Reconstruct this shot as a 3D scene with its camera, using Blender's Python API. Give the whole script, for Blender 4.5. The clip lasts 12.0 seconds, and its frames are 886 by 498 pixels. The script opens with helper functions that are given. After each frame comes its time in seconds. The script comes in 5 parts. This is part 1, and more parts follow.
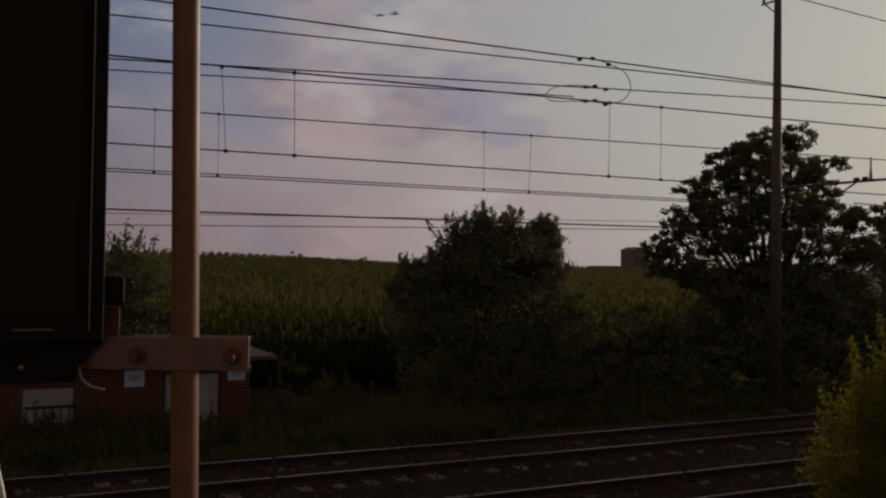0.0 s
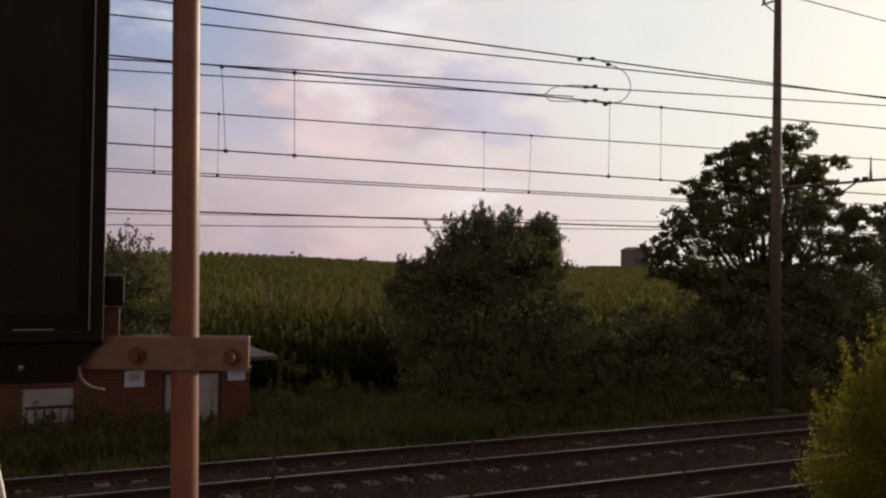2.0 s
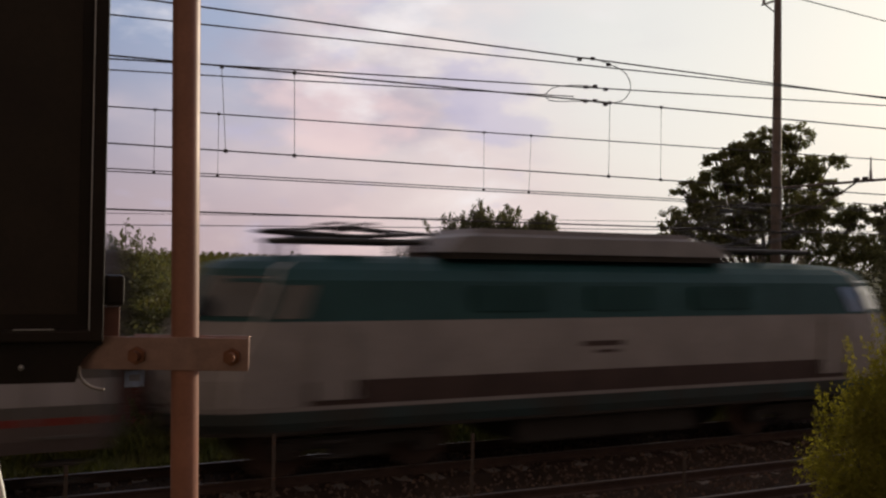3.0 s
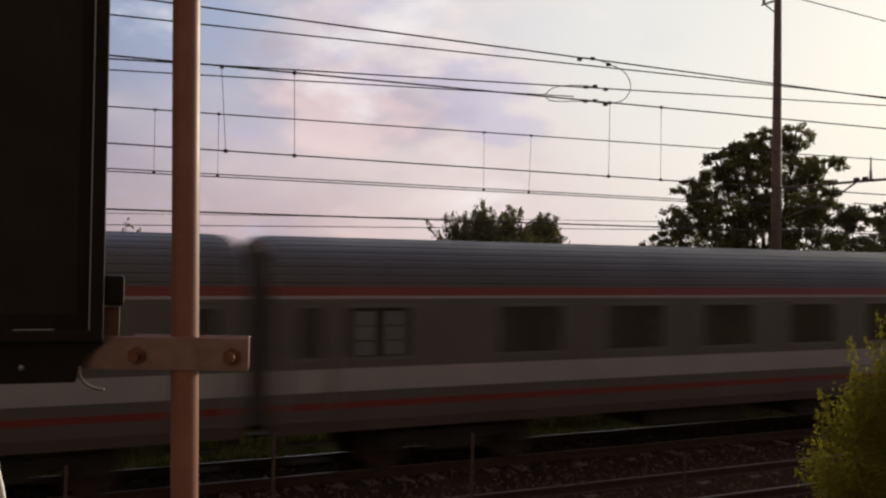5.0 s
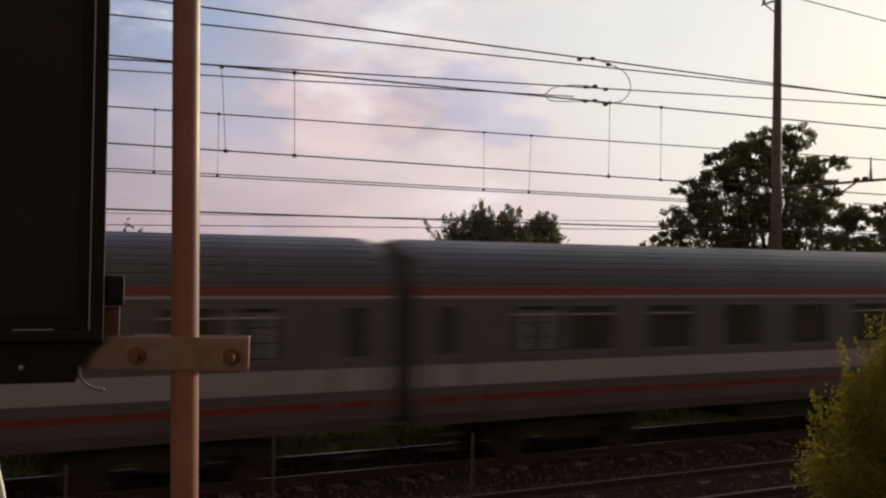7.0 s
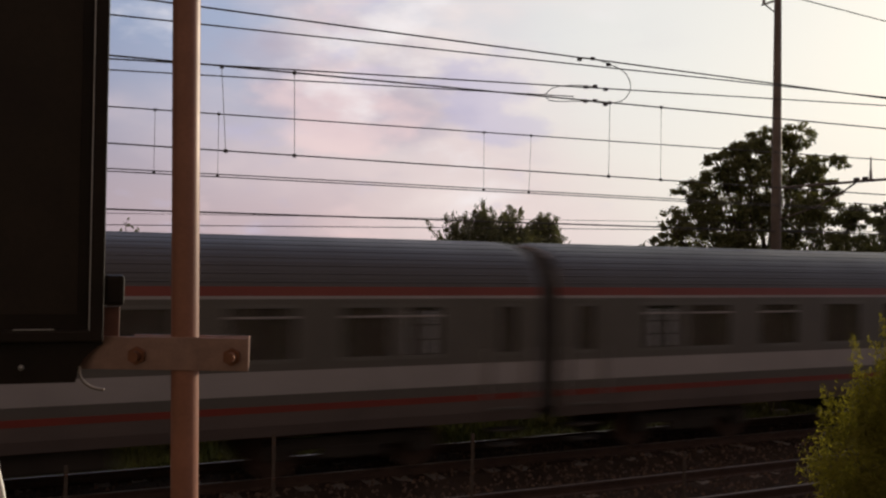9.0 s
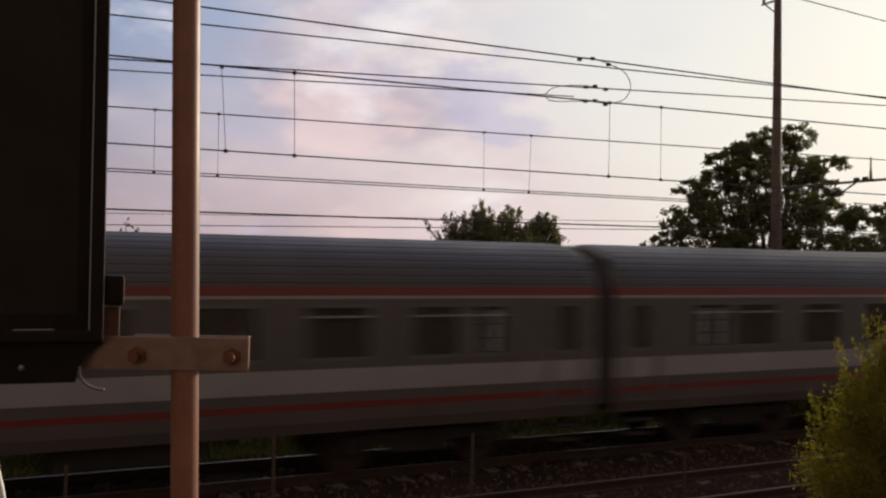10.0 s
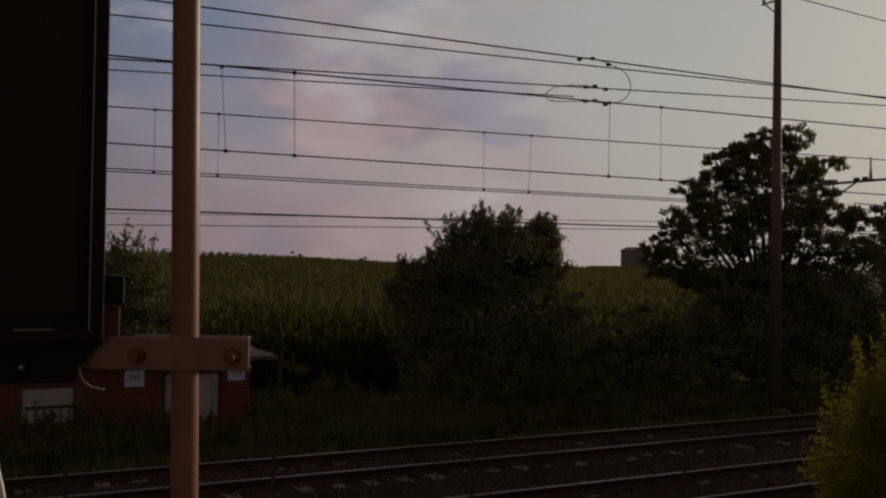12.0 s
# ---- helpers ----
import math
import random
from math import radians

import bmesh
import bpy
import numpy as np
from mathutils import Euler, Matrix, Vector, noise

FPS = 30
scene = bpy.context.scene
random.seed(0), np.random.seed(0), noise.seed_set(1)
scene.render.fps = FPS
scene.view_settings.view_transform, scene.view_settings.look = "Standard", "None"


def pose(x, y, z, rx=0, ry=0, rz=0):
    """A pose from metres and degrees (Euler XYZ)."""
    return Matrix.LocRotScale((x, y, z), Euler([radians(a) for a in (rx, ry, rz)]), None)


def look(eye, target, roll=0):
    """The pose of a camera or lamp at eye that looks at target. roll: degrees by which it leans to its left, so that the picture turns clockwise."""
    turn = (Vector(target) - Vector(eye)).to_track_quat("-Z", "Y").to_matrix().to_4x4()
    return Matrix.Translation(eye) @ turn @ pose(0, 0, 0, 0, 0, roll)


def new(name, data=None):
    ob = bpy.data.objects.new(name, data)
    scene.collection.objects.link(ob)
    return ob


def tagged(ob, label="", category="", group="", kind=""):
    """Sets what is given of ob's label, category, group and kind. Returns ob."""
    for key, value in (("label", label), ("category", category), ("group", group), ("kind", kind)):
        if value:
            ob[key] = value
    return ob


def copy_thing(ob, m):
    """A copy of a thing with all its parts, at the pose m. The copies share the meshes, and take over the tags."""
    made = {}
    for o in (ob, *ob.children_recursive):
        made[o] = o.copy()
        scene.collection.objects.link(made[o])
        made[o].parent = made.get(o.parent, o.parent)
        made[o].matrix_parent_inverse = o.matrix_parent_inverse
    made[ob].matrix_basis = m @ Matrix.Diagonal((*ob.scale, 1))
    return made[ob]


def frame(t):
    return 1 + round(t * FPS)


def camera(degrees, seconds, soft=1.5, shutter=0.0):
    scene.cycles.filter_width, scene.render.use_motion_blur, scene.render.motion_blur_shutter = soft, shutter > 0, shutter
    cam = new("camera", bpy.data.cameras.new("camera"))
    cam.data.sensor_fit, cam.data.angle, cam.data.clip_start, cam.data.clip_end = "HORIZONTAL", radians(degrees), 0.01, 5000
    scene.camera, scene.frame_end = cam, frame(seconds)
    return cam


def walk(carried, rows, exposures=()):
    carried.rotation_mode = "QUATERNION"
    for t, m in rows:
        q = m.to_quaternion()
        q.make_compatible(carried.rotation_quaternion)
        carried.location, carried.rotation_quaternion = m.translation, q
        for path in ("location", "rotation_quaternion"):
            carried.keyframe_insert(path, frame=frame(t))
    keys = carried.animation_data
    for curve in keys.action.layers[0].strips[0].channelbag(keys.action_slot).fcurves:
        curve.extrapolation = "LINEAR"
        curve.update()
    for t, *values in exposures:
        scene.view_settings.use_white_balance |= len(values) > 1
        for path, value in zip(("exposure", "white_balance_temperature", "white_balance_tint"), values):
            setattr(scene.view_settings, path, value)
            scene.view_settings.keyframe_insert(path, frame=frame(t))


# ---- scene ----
# ---------------------------------------------------------------- camera
EYE = (0.0, 0.0, 3.585)
AIM, TILT, LEAN = 64.06, 1.00, 0.84          # degrees: from the track's direction, upwards, roll
cam = camera(52.0, 12.0, soft=2.3, shutter=0.42)
AHEAD = Vector((math.cos(radians(AIM)) * math.cos(radians(TILT)), math.sin(radians(AIM)) * math.cos(radians(TILT)), math.sin(radians(TILT))))
STAND = look(EYE, Vector(EYE) + AHEAD * 10, LEAN)
E0 = 0.0
walk(cam, [(0.0, STAND), (12.0, STAND)],
     exposures=[(0.0, E0 - 1.15), (0.3, E0 - 0.55), (0.6, E0 - 0.05), (0.8, E0), (11.5, E0), (11.7, E0 - 0.40), (12.0, E0 - 1.15)])

# ---------------------------------------------------------------- world and sun
SUN_AZ, SUN_EL = 20.0, 11.0                  # degrees: azimuth from the track's direction, elevation
SUN_DIR = Vector((math.cos(radians(SUN_AZ)) * math.cos(radians(SUN_EL)), math.sin(radians(SUN_AZ)) * math.cos(radians(SUN_EL)), math.sin(radians(SUN_EL))))
HAZE_DIR = Vector((math.cos(radians(29)) * math.cos(radians(13)), math.sin(radians(29)) * math.cos(radians(13)), math.sin(radians(13))))    # heart of the bright haze


def make_world():
    w = bpy.data.worlds.new("evening_sky")
    scene.world = w
    w.use_nodes = True
    nt = w.node_tree
    nt.nodes.clear()
    n, l = nt.nodes.new, nt.links.new
    out, bg = n("ShaderNodeOutputWorld"), n("ShaderNodeBackground")
    sky = n("ShaderNodeTexSky")
    sky.sky_type = "NISHITA"
    sky.sun_disc = False
    sky.sun_elevation, sky.sun_rotation = radians(SUN_EL), radians(90 - SUN_AZ)
    sky.air_density, sky.dust_density, sky.ozone_density = 1.0, 2.0, 1.5
    tc = n("ShaderNodeTexCoord")
    # haze: milky, thicker towards the sun and the horizon
    dot = n("ShaderNodeVectorMath")
    dot.operation = "DOT_PRODUCT"
    dot.inputs[1].default_value = HAZE_DIR
    l(tc.outputs["Generated"], dot.inputs[0])
    ramp = n("ShaderNodeValToRGB")
    ramp.color_ramp.interpolation = "EASE"
    e = ramp.color_ramp.elements
    e[0].position, e[0].color = 0.0, (4.0, 2.7, 1.9, 1)
    e[1].position, e[1].color = 1.0, (9.5, 9.25, 8.4, 1)
    for pos, col in ((0.32, (3.75, 2.7, 2.1, 1)), (0.52, (2.8, 3.4, 5.2, 1)), (0.68, (4.1, 4.7, 6.5, 1)), (0.80, (7.3, 7.2, 7.9, 1)), (0.92, (9.1, 8.9, 8.5, 1))):
        el = e.new(pos)
        el.color = col
    l(dot.outputs["Value"], ramp.inputs[0])
    mix = n("ShaderNodeMix")
    mix.data_type = "RGBA"
    mix.inputs["Factor"].default_value = 0.8
    l(sky.outputs[0], mix.inputs["A"])
    l(ramp.outputs[0], mix.inputs["B"])
    # pinkish haze low over the fields
    sep = n("ShaderNodeSeparateXYZ")
    l(tc.outputs["Generated"], sep.inputs[0])
    low = n("ShaderNodeMapRange")
    low.interpolation_type = "SMOOTHSTEP"
    low.inputs["From Min"].default_value, low.inputs["From Max"].default_value = 0.0, 0.27
    low.inputs["To Min"].default_value, low.inputs["To Max"].default_value = 0.9, 0.0
    l(sep.outputs["Z"], low.inputs["Value"])
    pink = n("ShaderNodeMix")
    pink.data_type = "RGBA"
    pink.blend_type = "MIX"
    hazy = n("ShaderNodeValToRGB")
    hz = hazy.color_ramp.elements
    hz[0].position, hz[0].color = 0.50, (4.4, 3.4, 3.7, 1)
    hz[1].position, hz[1].color = 0.94, (8.8, 8.2, 7.5, 1)
    mid = hz.new(0.74)
    mid.color = (6.7, 5.0, 5.0, 1)
    l(dot.outputs["Value"], hazy.inputs[0])
    l(hazy.outputs[0], pink.inputs["B"])
    lit = n("ShaderNodeMapRange")
    lit.interpolation_type = "SMOOTHSTEP"
    lit.inputs["From Min"].default_value, lit.inputs["From Max"].default_value = 0.28, 0.58
    l(dot.outputs["Value"], lit.inputs["Value"])
    both = n("ShaderNodeMath")
    both.operation = "MULTIPLY"
    l(low.outputs["Result"], both.inputs[0])
    l(lit.outputs["Result"], both.inputs[1])
    l(both.outputs[0], pink.inputs["Factor"])
    l(mix.outputs["Result"], pink.inputs["A"])
    # clouds, two scales
    mp = n("ShaderNodeMapping")
    mp.inputs["Scale"].default_value = (1.0, 1.0, 2.2)
    l(tc.outputs["Generated"], mp.inputs["Vector"])
    prev = pink.outputs["Result"]
    banks = ((3.0, 0.40, 0.72, 0.80, (8.1, 6.6, 6.5, 1), 3.7, (0.46, 0.87, 0.15), 0.36), (6.0, 0.46, 0.70, 0.75, (9.0, 7.9, 7.6, 1), 8.3, (0.42, 0.89, 0.22), 0.26),
             (5.0, 0.44, 0.66, 0.72, (4.4, 3.8, 4.7, 1), 1.3, (0.355, 0.91, 0.185), 0.15), (5.5, 0.44, 0.66, 0.80, (4.6, 4.2, 5.3, 1), 6.1, (0.505, 0.84, 0.185), 0.12),
             # pink billows and slate-blue gaps in the middle of the bank
             (9.0, 0.46, 0.66, 0.60, (9.0, 6.8, 6.7, 1), 2.2, (0.329, 0.929, 0.166), 0.13), (8.0, 0.44, 0.62, 0.70, (9.4, 8.9, 9.0, 1), 5.4, (0.369, 0.893, 0.259), 0.14), (10.0, 0.46, 0.64, 0.65, (5.2, 4.9, 6.6, 1), 9.1, (0.484, 0.855, 0.188), 0.10), (10.0, 0.46, 0.64, 0.60, (5.6, 5.2, 6.8, 1), 4.6, (0.337, 0.913, 0.228), 0.07))
    for scale, lo, hi, amount, col, off, heart, size in banks:
        nz = n("ShaderNodeTexNoise")
        nz.noise_dimensions = "4D"
        nz.inputs["W"].default_value = off
        nz.inputs["Scale"].default_value, nz.inputs["Detail"].default_value, nz.inputs["Roughness"].default_value = scale, 5.0, 0.5
        l(mp.outputs[0], nz.inputs["Vector"])
        # a bank is thickest round its heart
        far = n("ShaderNodeVectorMath")
        far.operation = "DISTANCE"
        far.inputs[1].default_value = Vector(heart).normalized()
        l(tc.outputs["Generated"], far.inputs[0])
        thick = n("ShaderNodeMapRange")
        thick.inputs["From Max"].default_value = size
        thick.inputs["To Min"].default_value, thick.inputs["To Max"].default_value = 0.14, -0.15
        l(far.outputs["Value"], thick.inputs["Value"])
        dense = n("ShaderNodeMath")
        l(nz.outputs[0], dense.inputs[0])
        l(thick.outputs["Result"], dense.inputs[1])
        nz = dense
        mr = n("ShaderNodeMapRange")
        mr.interpolation_type = "SMOOTHSTEP"
        mr.inputs["From Min"].default_value, mr.inputs["From Max"].default_value = lo, hi
        mr.inputs["To Max"].default_value = amount
        l(nz.outputs[0], mr.inputs["Value"])
        # clouds thin out in the glare
        thin = n("ShaderNodeMapRange")
        thin.inputs["From Min"].default_value, thin.inputs["From Max"].default_value = 0.84, 0.95
        thin.inputs["To Min"].default_value, thin.inputs["To Max"].default_value = 1.0, 0.0
        l(dot.outputs["Value"], thin.inputs["Value"])
        mul = n("ShaderNodeMath")
        mul.operation = "MULTIPLY"
        l(mr.outputs["Result"], mul.inputs[0])
        l(thin.outputs["Result"], mul.inputs[1])
        sunlit = n("ShaderNodeMath")
        sunlit.operation = "MULTIPLY"
        l(mul.outputs[0], sunlit.inputs[0])
        l(lit.outputs["Result"], sunlit.inputs[1])
        mul = sunlit
        cm = n("ShaderNodeMix")
        cm.data_type = "RGBA"
        cm.inputs["B"].default_value = col
        l(mul.outputs[0], cm.inputs["Factor"])
        l(prev, cm.inputs["A"])
        prev = cm.outputs["Result"]
    l(prev, bg.inputs[0])
    bg.inputs["Strength"].default_value = 0.10
    l(bg.outputs[0], out.inputs[0])


make_world()
sun = new("sun", bpy.data.lights.new("sun", "SUN"))
sun.data.energy, sun.data.angle, sun.data.color = 3.4, radians(0.8), (1.0, 0.86, 0.66)
sun.matrix_world = look(SUN_DIR * 60, (0, 0, 0))


# ---------------------------------------------------------------- materials
def material(name, color, rough=0.7, metal=0.0, vary=0.25, scale=6.0, fine=60.0, bump=0.2, second=None, island=0.0, piece=0.0, translucent=0.0, coat=0.0, depth=0.01, spec=0.5):
    """Procedural surface: base colour broken up at two scales, with fine relief."""
    m = bpy.data.materials.new(name)
    m.use_nodes = True
    nt = m.node_tree
    n, l = nt.nodes.new, nt.links.new
    bsdf = nt.nodes["Principled BSDF"]
    tc = n("ShaderNodeTexCoord")
    big, small = n("ShaderNodeTexNoise"), n("ShaderNodeTexNoise")
    big.inputs["Scale"].default_value, big.inputs["Detail"].default_value = scale, 5.0
    small.inputs["Scale"].default_value, small.inputs["Detail"].default_value = fine, 3.0
    for t in (big, small):
        l(tc.outputs["Object"], t.inputs["Vector"])
    mr = n("ShaderNodeMapRange")
    mr.inputs["From Min"].default_value, mr.inputs["From Max"].default_value = 0.3, 0.7
    l(big.outputs[0], mr.inputs["Value"])
    mix = n("ShaderNodeMix")
    mix.data_type = "RGBA"
    mix.inputs["A"].default_value = (*color, 1)
    mix.inputs["B"].default_value = (*(second or [c * (1 - vary) for c in color]), 1)
    l(mr.outputs["Result"], mix.inputs["Factor"])
    add = n("ShaderNodeMath")
    add.operation = "MULTIPLY_ADD"
    add.inputs[1].default_value, add.inputs[2].default_value = vary * 1.2, 1 - vary * 0.6
    l(small.outputs[0], add.inputs[0])
    value = add.outputs[0]
    for amount, node, socket in ((island, "ShaderNodeNewGeometry", "Random Per Island"), (piece, "ShaderNodeObjectInfo", "Random")):
        if amount:
            g = n(node)
            a2 = n("ShaderNodeMath")
            a2.operation = "MULTIPLY_ADD"
            a2.inputs[1].default_value, a2.inputs[2].default_value = amount * 2, 1 - amount
            l(g.outputs[socket], a2.inputs[0])
            m2 = n("ShaderNodeMath")
            m2.operation = "MULTIPLY"
            l(a2.outputs[0], m2.inputs[0])
            l(value, m2.inputs[1])
            value = m2.outputs[0]
    sc = n("ShaderNodeVectorMath")
    sc.operation = "SCALE"
    l(mix.outputs["Result"], sc.inputs[0])
    l(value, sc.inputs["Scale"])
    l(sc.outputs[0], bsdf.inputs["Base Color"])
    bsdf.inputs["Metallic"].default_value = metal
    bsdf.inputs["Specular IOR Level"].default_value = spec
    rr = n("ShaderNodeMath")
    rr.operation = "MULTIPLY_ADD"
    rr.use_clamp = True
    rr.inputs[1].default_value, rr.inputs[2].default_value = 0.2, rough - 0.1
    l(big.outputs[0], rr.inputs[0])
    l(rr.outputs[0], bsdf.inputs["Roughness"])
    if coat:
        bsdf.inputs["Coat Weight"].default_value = coat
        bsdf.inputs["Coat Roughness"].default_value = 0.15
    if bump:
        b = n("ShaderNodeBump")
        b.inputs["Strength"].default_value, b.inputs["Distance"].default_value = bump, depth
        l(small.outputs[0], b.inputs["Height"])
        l(b.outputs[0], bsdf.inputs["Normal"])
    if translucent:
        tr, ms = n("ShaderNodeBsdfTranslucent"), n("ShaderNodeMixShader")
        warm = n("ShaderNodeVectorMath")
        warm.operation = "MULTIPLY"
        warm.inputs[1].default_value = (1.5, 1.5, 0.7)
        l(sc.outputs[0], warm.inputs[0])
        l(warm.outputs[0], tr.inputs["Color"])
        ms.inputs[0].default_value = translucent
        l(bsdf.outputs[0], ms.inputs[1])
        l(tr.outputs[0], ms.inputs[2])
        l(ms.outputs[0], nt.nodes["Material Output"].inputs["Surface"])
    return m


def glass_material(name, tint, rough=0.03):
    m = bpy.data.materials.new(name)
    m.use_nodes = True
    nt = m.node_tree
    b = nt.nodes["Principled BSDF"]
    b.inputs["Base Color"].default_value = (*tint, 1)
    b.inputs["Transmission Weight"].default_value = 1.0
    b.inputs["Roughness"].default_value = rough
    b.inputs["IOR"].default_value = 1.45
    # an uneven grey diffuse film, standing in for pale sky reflection on the panes
    dust, mix = nt.nodes.new("ShaderNodeBsdfDiffuse"), nt.nodes.new("ShaderNodeMixShader")
    dust.inputs["Color"].default_value = (0.11, 0.09, 0.082, 1)
    nz = nt.nodes.new("ShaderNodeTexNoise")
    nz.inputs["Scale"].default_value, nz.inputs["Detail"].default_value = 2.5, 4.0
    mr = nt.nodes.new("ShaderNodeMapRange")
    mr.inputs["From Min"].default_value, mr.inputs["From Max"].default_value = 0.3, 0.7
    mr.inputs["To Min"].default_value, mr.inputs["To Max"].default_value = 0.22, 0.52
    tc = nt.nodes.new("ShaderNodeTexCoord")
    nt.links.new(tc.outputs["Object"], nz.inputs["Vector"])
    nt.links.new(nz.outputs[0], mr.inputs["Value"])
    nt.links.new(mr.outputs[0], mix.inputs[0])
    nt.links.new(b.outputs[0], mix.inputs[1])
    nt.links.new(dust.outputs[0], mix.inputs[2])
    nt.links.new(mix.outputs[0], nt.nodes["Material Output"].inputs[0])
    return m


M_GROUND = material("dry_grassy_soil", (0.085, 0.070, 0.035), 0.95, spec=0.1, vary=0.4, scale=0.5, fine=9, bump=0.6, second=(0.05, 0.06, 0.02), depth=0.05)
M_BALLAST = material("rusty_ballast", (0.038, 0.025, 0.018), 0.95, spec=0.08, vary=0.45, scale=1.2, fine=22, bump=1.0, depth=0.04)
M_STONE = material("ballast_stone", (0.092, 0.062, 0.048), 0.9, spec=0.1, vary=0.3, scale=3, fine=40, bump=0.3, island=0.5)
M_CONCRETE = material("weathered_concrete", (0.125, 0.100, 0.084), 0.9, vary=0.35, scale=4, fine=50, bump=0.3, piece=0.15)
M_RAIL_RUST = material("rusty_rail_steel", (0.058, 0.030, 0.020), 0.8, metal=0.2, vary=0.35, scale=3, fine=60)
M_RAIL_TOP = material("polished_rail_steel", (0.27, 0.235, 0.215), 0.5, metal=1.0, vary=0.1, scale=3, fine=80, bump=0.05)
M_STEEL = material("galvanised_steel", (0.30, 0.29, 0.28), 0.5, metal=0.75, vary=0.25, scale=5, fine=45)
M_MAST = material("weathered_mast_steel", (0.15, 0.12, 0.11), 0.65, metal=0.3, vary=0.3, scale=2, fine=40)
M_POST = material("rusty_angle_steel", (0.075, 0.052, 0.042), 0.8, metal=0.2, vary=0.3, scale=8, fine=60)
M_WIRE = material("oxidised_copper_wire", (0.07, 0.06, 0.055), 0.6, metal=0.4, vary=0.2)
M_CLAMP = material("dark_wire_clamp", (0.05, 0.045, 0.045), 0.6, metal=0.5)
M_PORCELAIN = material("brown_insulator_glaze", (0.08, 0.035, 0.02), 0.3, vary=0.2)
M_BARK = material("grey_brown_bark", (0.09, 0.07, 0.05), 0.95, vary=0.4, scale=6, fine=30, bump=0.8)
M_LEAF_TREE = material("dark_tree_leaf", (0.138, 0.140, 0.075), 0.8, spec=0.15, vary=0.25, scale=1.2, fine=20, bump=0, island=0.22, translucent=0.3)
M_LEAF_BUSH = material("bush_leaf", (0.138, 0.142, 0.092), 0.8, spec=0.08, vary=0.25, scale=1.2, fine=20, bump=0, island=0.2, translucent=0.22)
M_LEAF_NEAR = material("yellow_green_leaf", (0.165, 0.148, 0.030), 0.8, spec=0.15, vary=0.2, scale=2.0, fine=30, bump=0, island=0.14, translucent=0.5)
M_CORN = material("maize_leaf", (0.078, 0.086, 0.020), 0.8, spec=0.15, vary=0.3, scale=0.15, fine=5, bump=0, island=0.35, translucent=0.58)
M_TASSEL = material("maize_tassel", (0.085, 0.078, 0.032), 0.8, vary=0.3, bump=0, island=0.3, translucent=0.4)
M_GRASS = material("rough_grass", (0.090, 0.100, 0.038), 0.8, spec=0.15, vary=0.35, scale=0.7, fine=8, bump=0, second=(0.092, 0.080, 0.036), island=0.3, translucent=0.35)
M_BRICK = material("red_brick", (0.165, 0.052, 0.036), 0.85, vary=0.35, scale=4, fine=60, bump=0.4, piece=0.2)
M_MORTAR = material("grey_mortar", (0.20, 0.17, 0.15), 0.95, vary=0.3, scale=6, fine=70)
# white plates; the blue of the reflected sky is put into the base colour
M_WHITE = material("white_enamel_sky_tinted", (0.56, 0.68, 0.88), 0.7, vary=0.2, scale=5, fine=40)
M_GREYDOOR = material("pale_grey_door_paint", (0.42, 0.42, 0.46), 0.6, vary=0.25, scale=3, fine=40)
M_DARKPAINT = material("black_box_enamel", (0.015, 0.0095, 0.0065), 0.5, vary=0.4, scale=9, fine=90, bump=0.1, spec=0.15, depth=0.0006)
M_DUSTY = material("dusty_black_enamel", (0.014, 0.0085, 0.006), 0.6, vary=0.5, scale=7, fine=70, bump=0.15, spec=0.2, second=(0.022, 0.015, 0.010), depth=0.0006)
M_SLAB = material("dirty_roof_concrete", (0.13, 0.105, 0.088), 0.95, vary=0.35, scale=3, fine=40, bump=0.3)
M_BOXRUST = material("red_brown_primer", (0.10, 0.035, 0.022), 0.7, vary=0.35, scale=14, fine=120, bump=0.2, depth=0.0006)
M_POLE = material("red_brown_painted_pole", (0.25, 0.105, 0.068), 0.46, vary=0.25, scale=9, fine=110, bump=0.12, spec=0.4, depth=0.0006)
M_PLATE = material("galvanised_bracket_plate", (0.27, 0.165, 0.138), 0.38, metal=0.45, vary=0.28, scale=22, fine=160, bump=0.1, depth=0.0006)
M_BOLT = material("rusty_bolt", (0.20, 0.082, 0.045), 0.55, metal=0.5, vary=0.35, scale=40, fine=200, depth=0.0006)
M_TEAL = material("dirty_teal_paint", (0.013, 0.056, 0.060), 0.6, spec=0.25, vary=0.25, scale=1.2, fine=15, bump=0.05)
M_DIRTTEAL = material("grimy_teal_paint", (0.020, 0.045, 0.05), 0.7, vary=0.4, scale=1.2, fine=15, second=(0.03, 0.025, 0.02))
M_LOCOWHITE = material("grubby_white_loco_paint", (0.25, 0.222, 0.222), 0.65, vary=0.22, scale=1.1, fine=12, bump=0.05)
M_SKIRT = material("brake_dust_skirt", (0.052, 0.028, 0.024), 0.8, vary=0.35, scale=1.5, fine=20)
M_LOCOGREY = material("loco_roof_grey", (0.215, 0.202, 0.212), 0.6, vary=0.25, scale=1.5, fine=20)
M_COACHROOF = material("blue_grey_coach_roof", (0.056, 0.053, 0.064), 0.48, vary=0.2, scale=0.9, fine=12, bump=0.05, spec=0.5)
M_COACHGREY = material("dark_grey_coach_side", (0.084, 0.075, 0.073), 0.4, vary=0.2, scale=1.0, fine=14, bump=0.03)
M_COACHLOW = material("grey_coach_sill", (0.10, 0.075, 0.072), 0.5, vary=0.3, scale=1.0, fine=14)
M_COACHWHITE = material("off_white_coach_band", (0.27, 0.245, 0.255), 0.45, vary=0.18, scale=1.0, fine=14, bump=0.03)
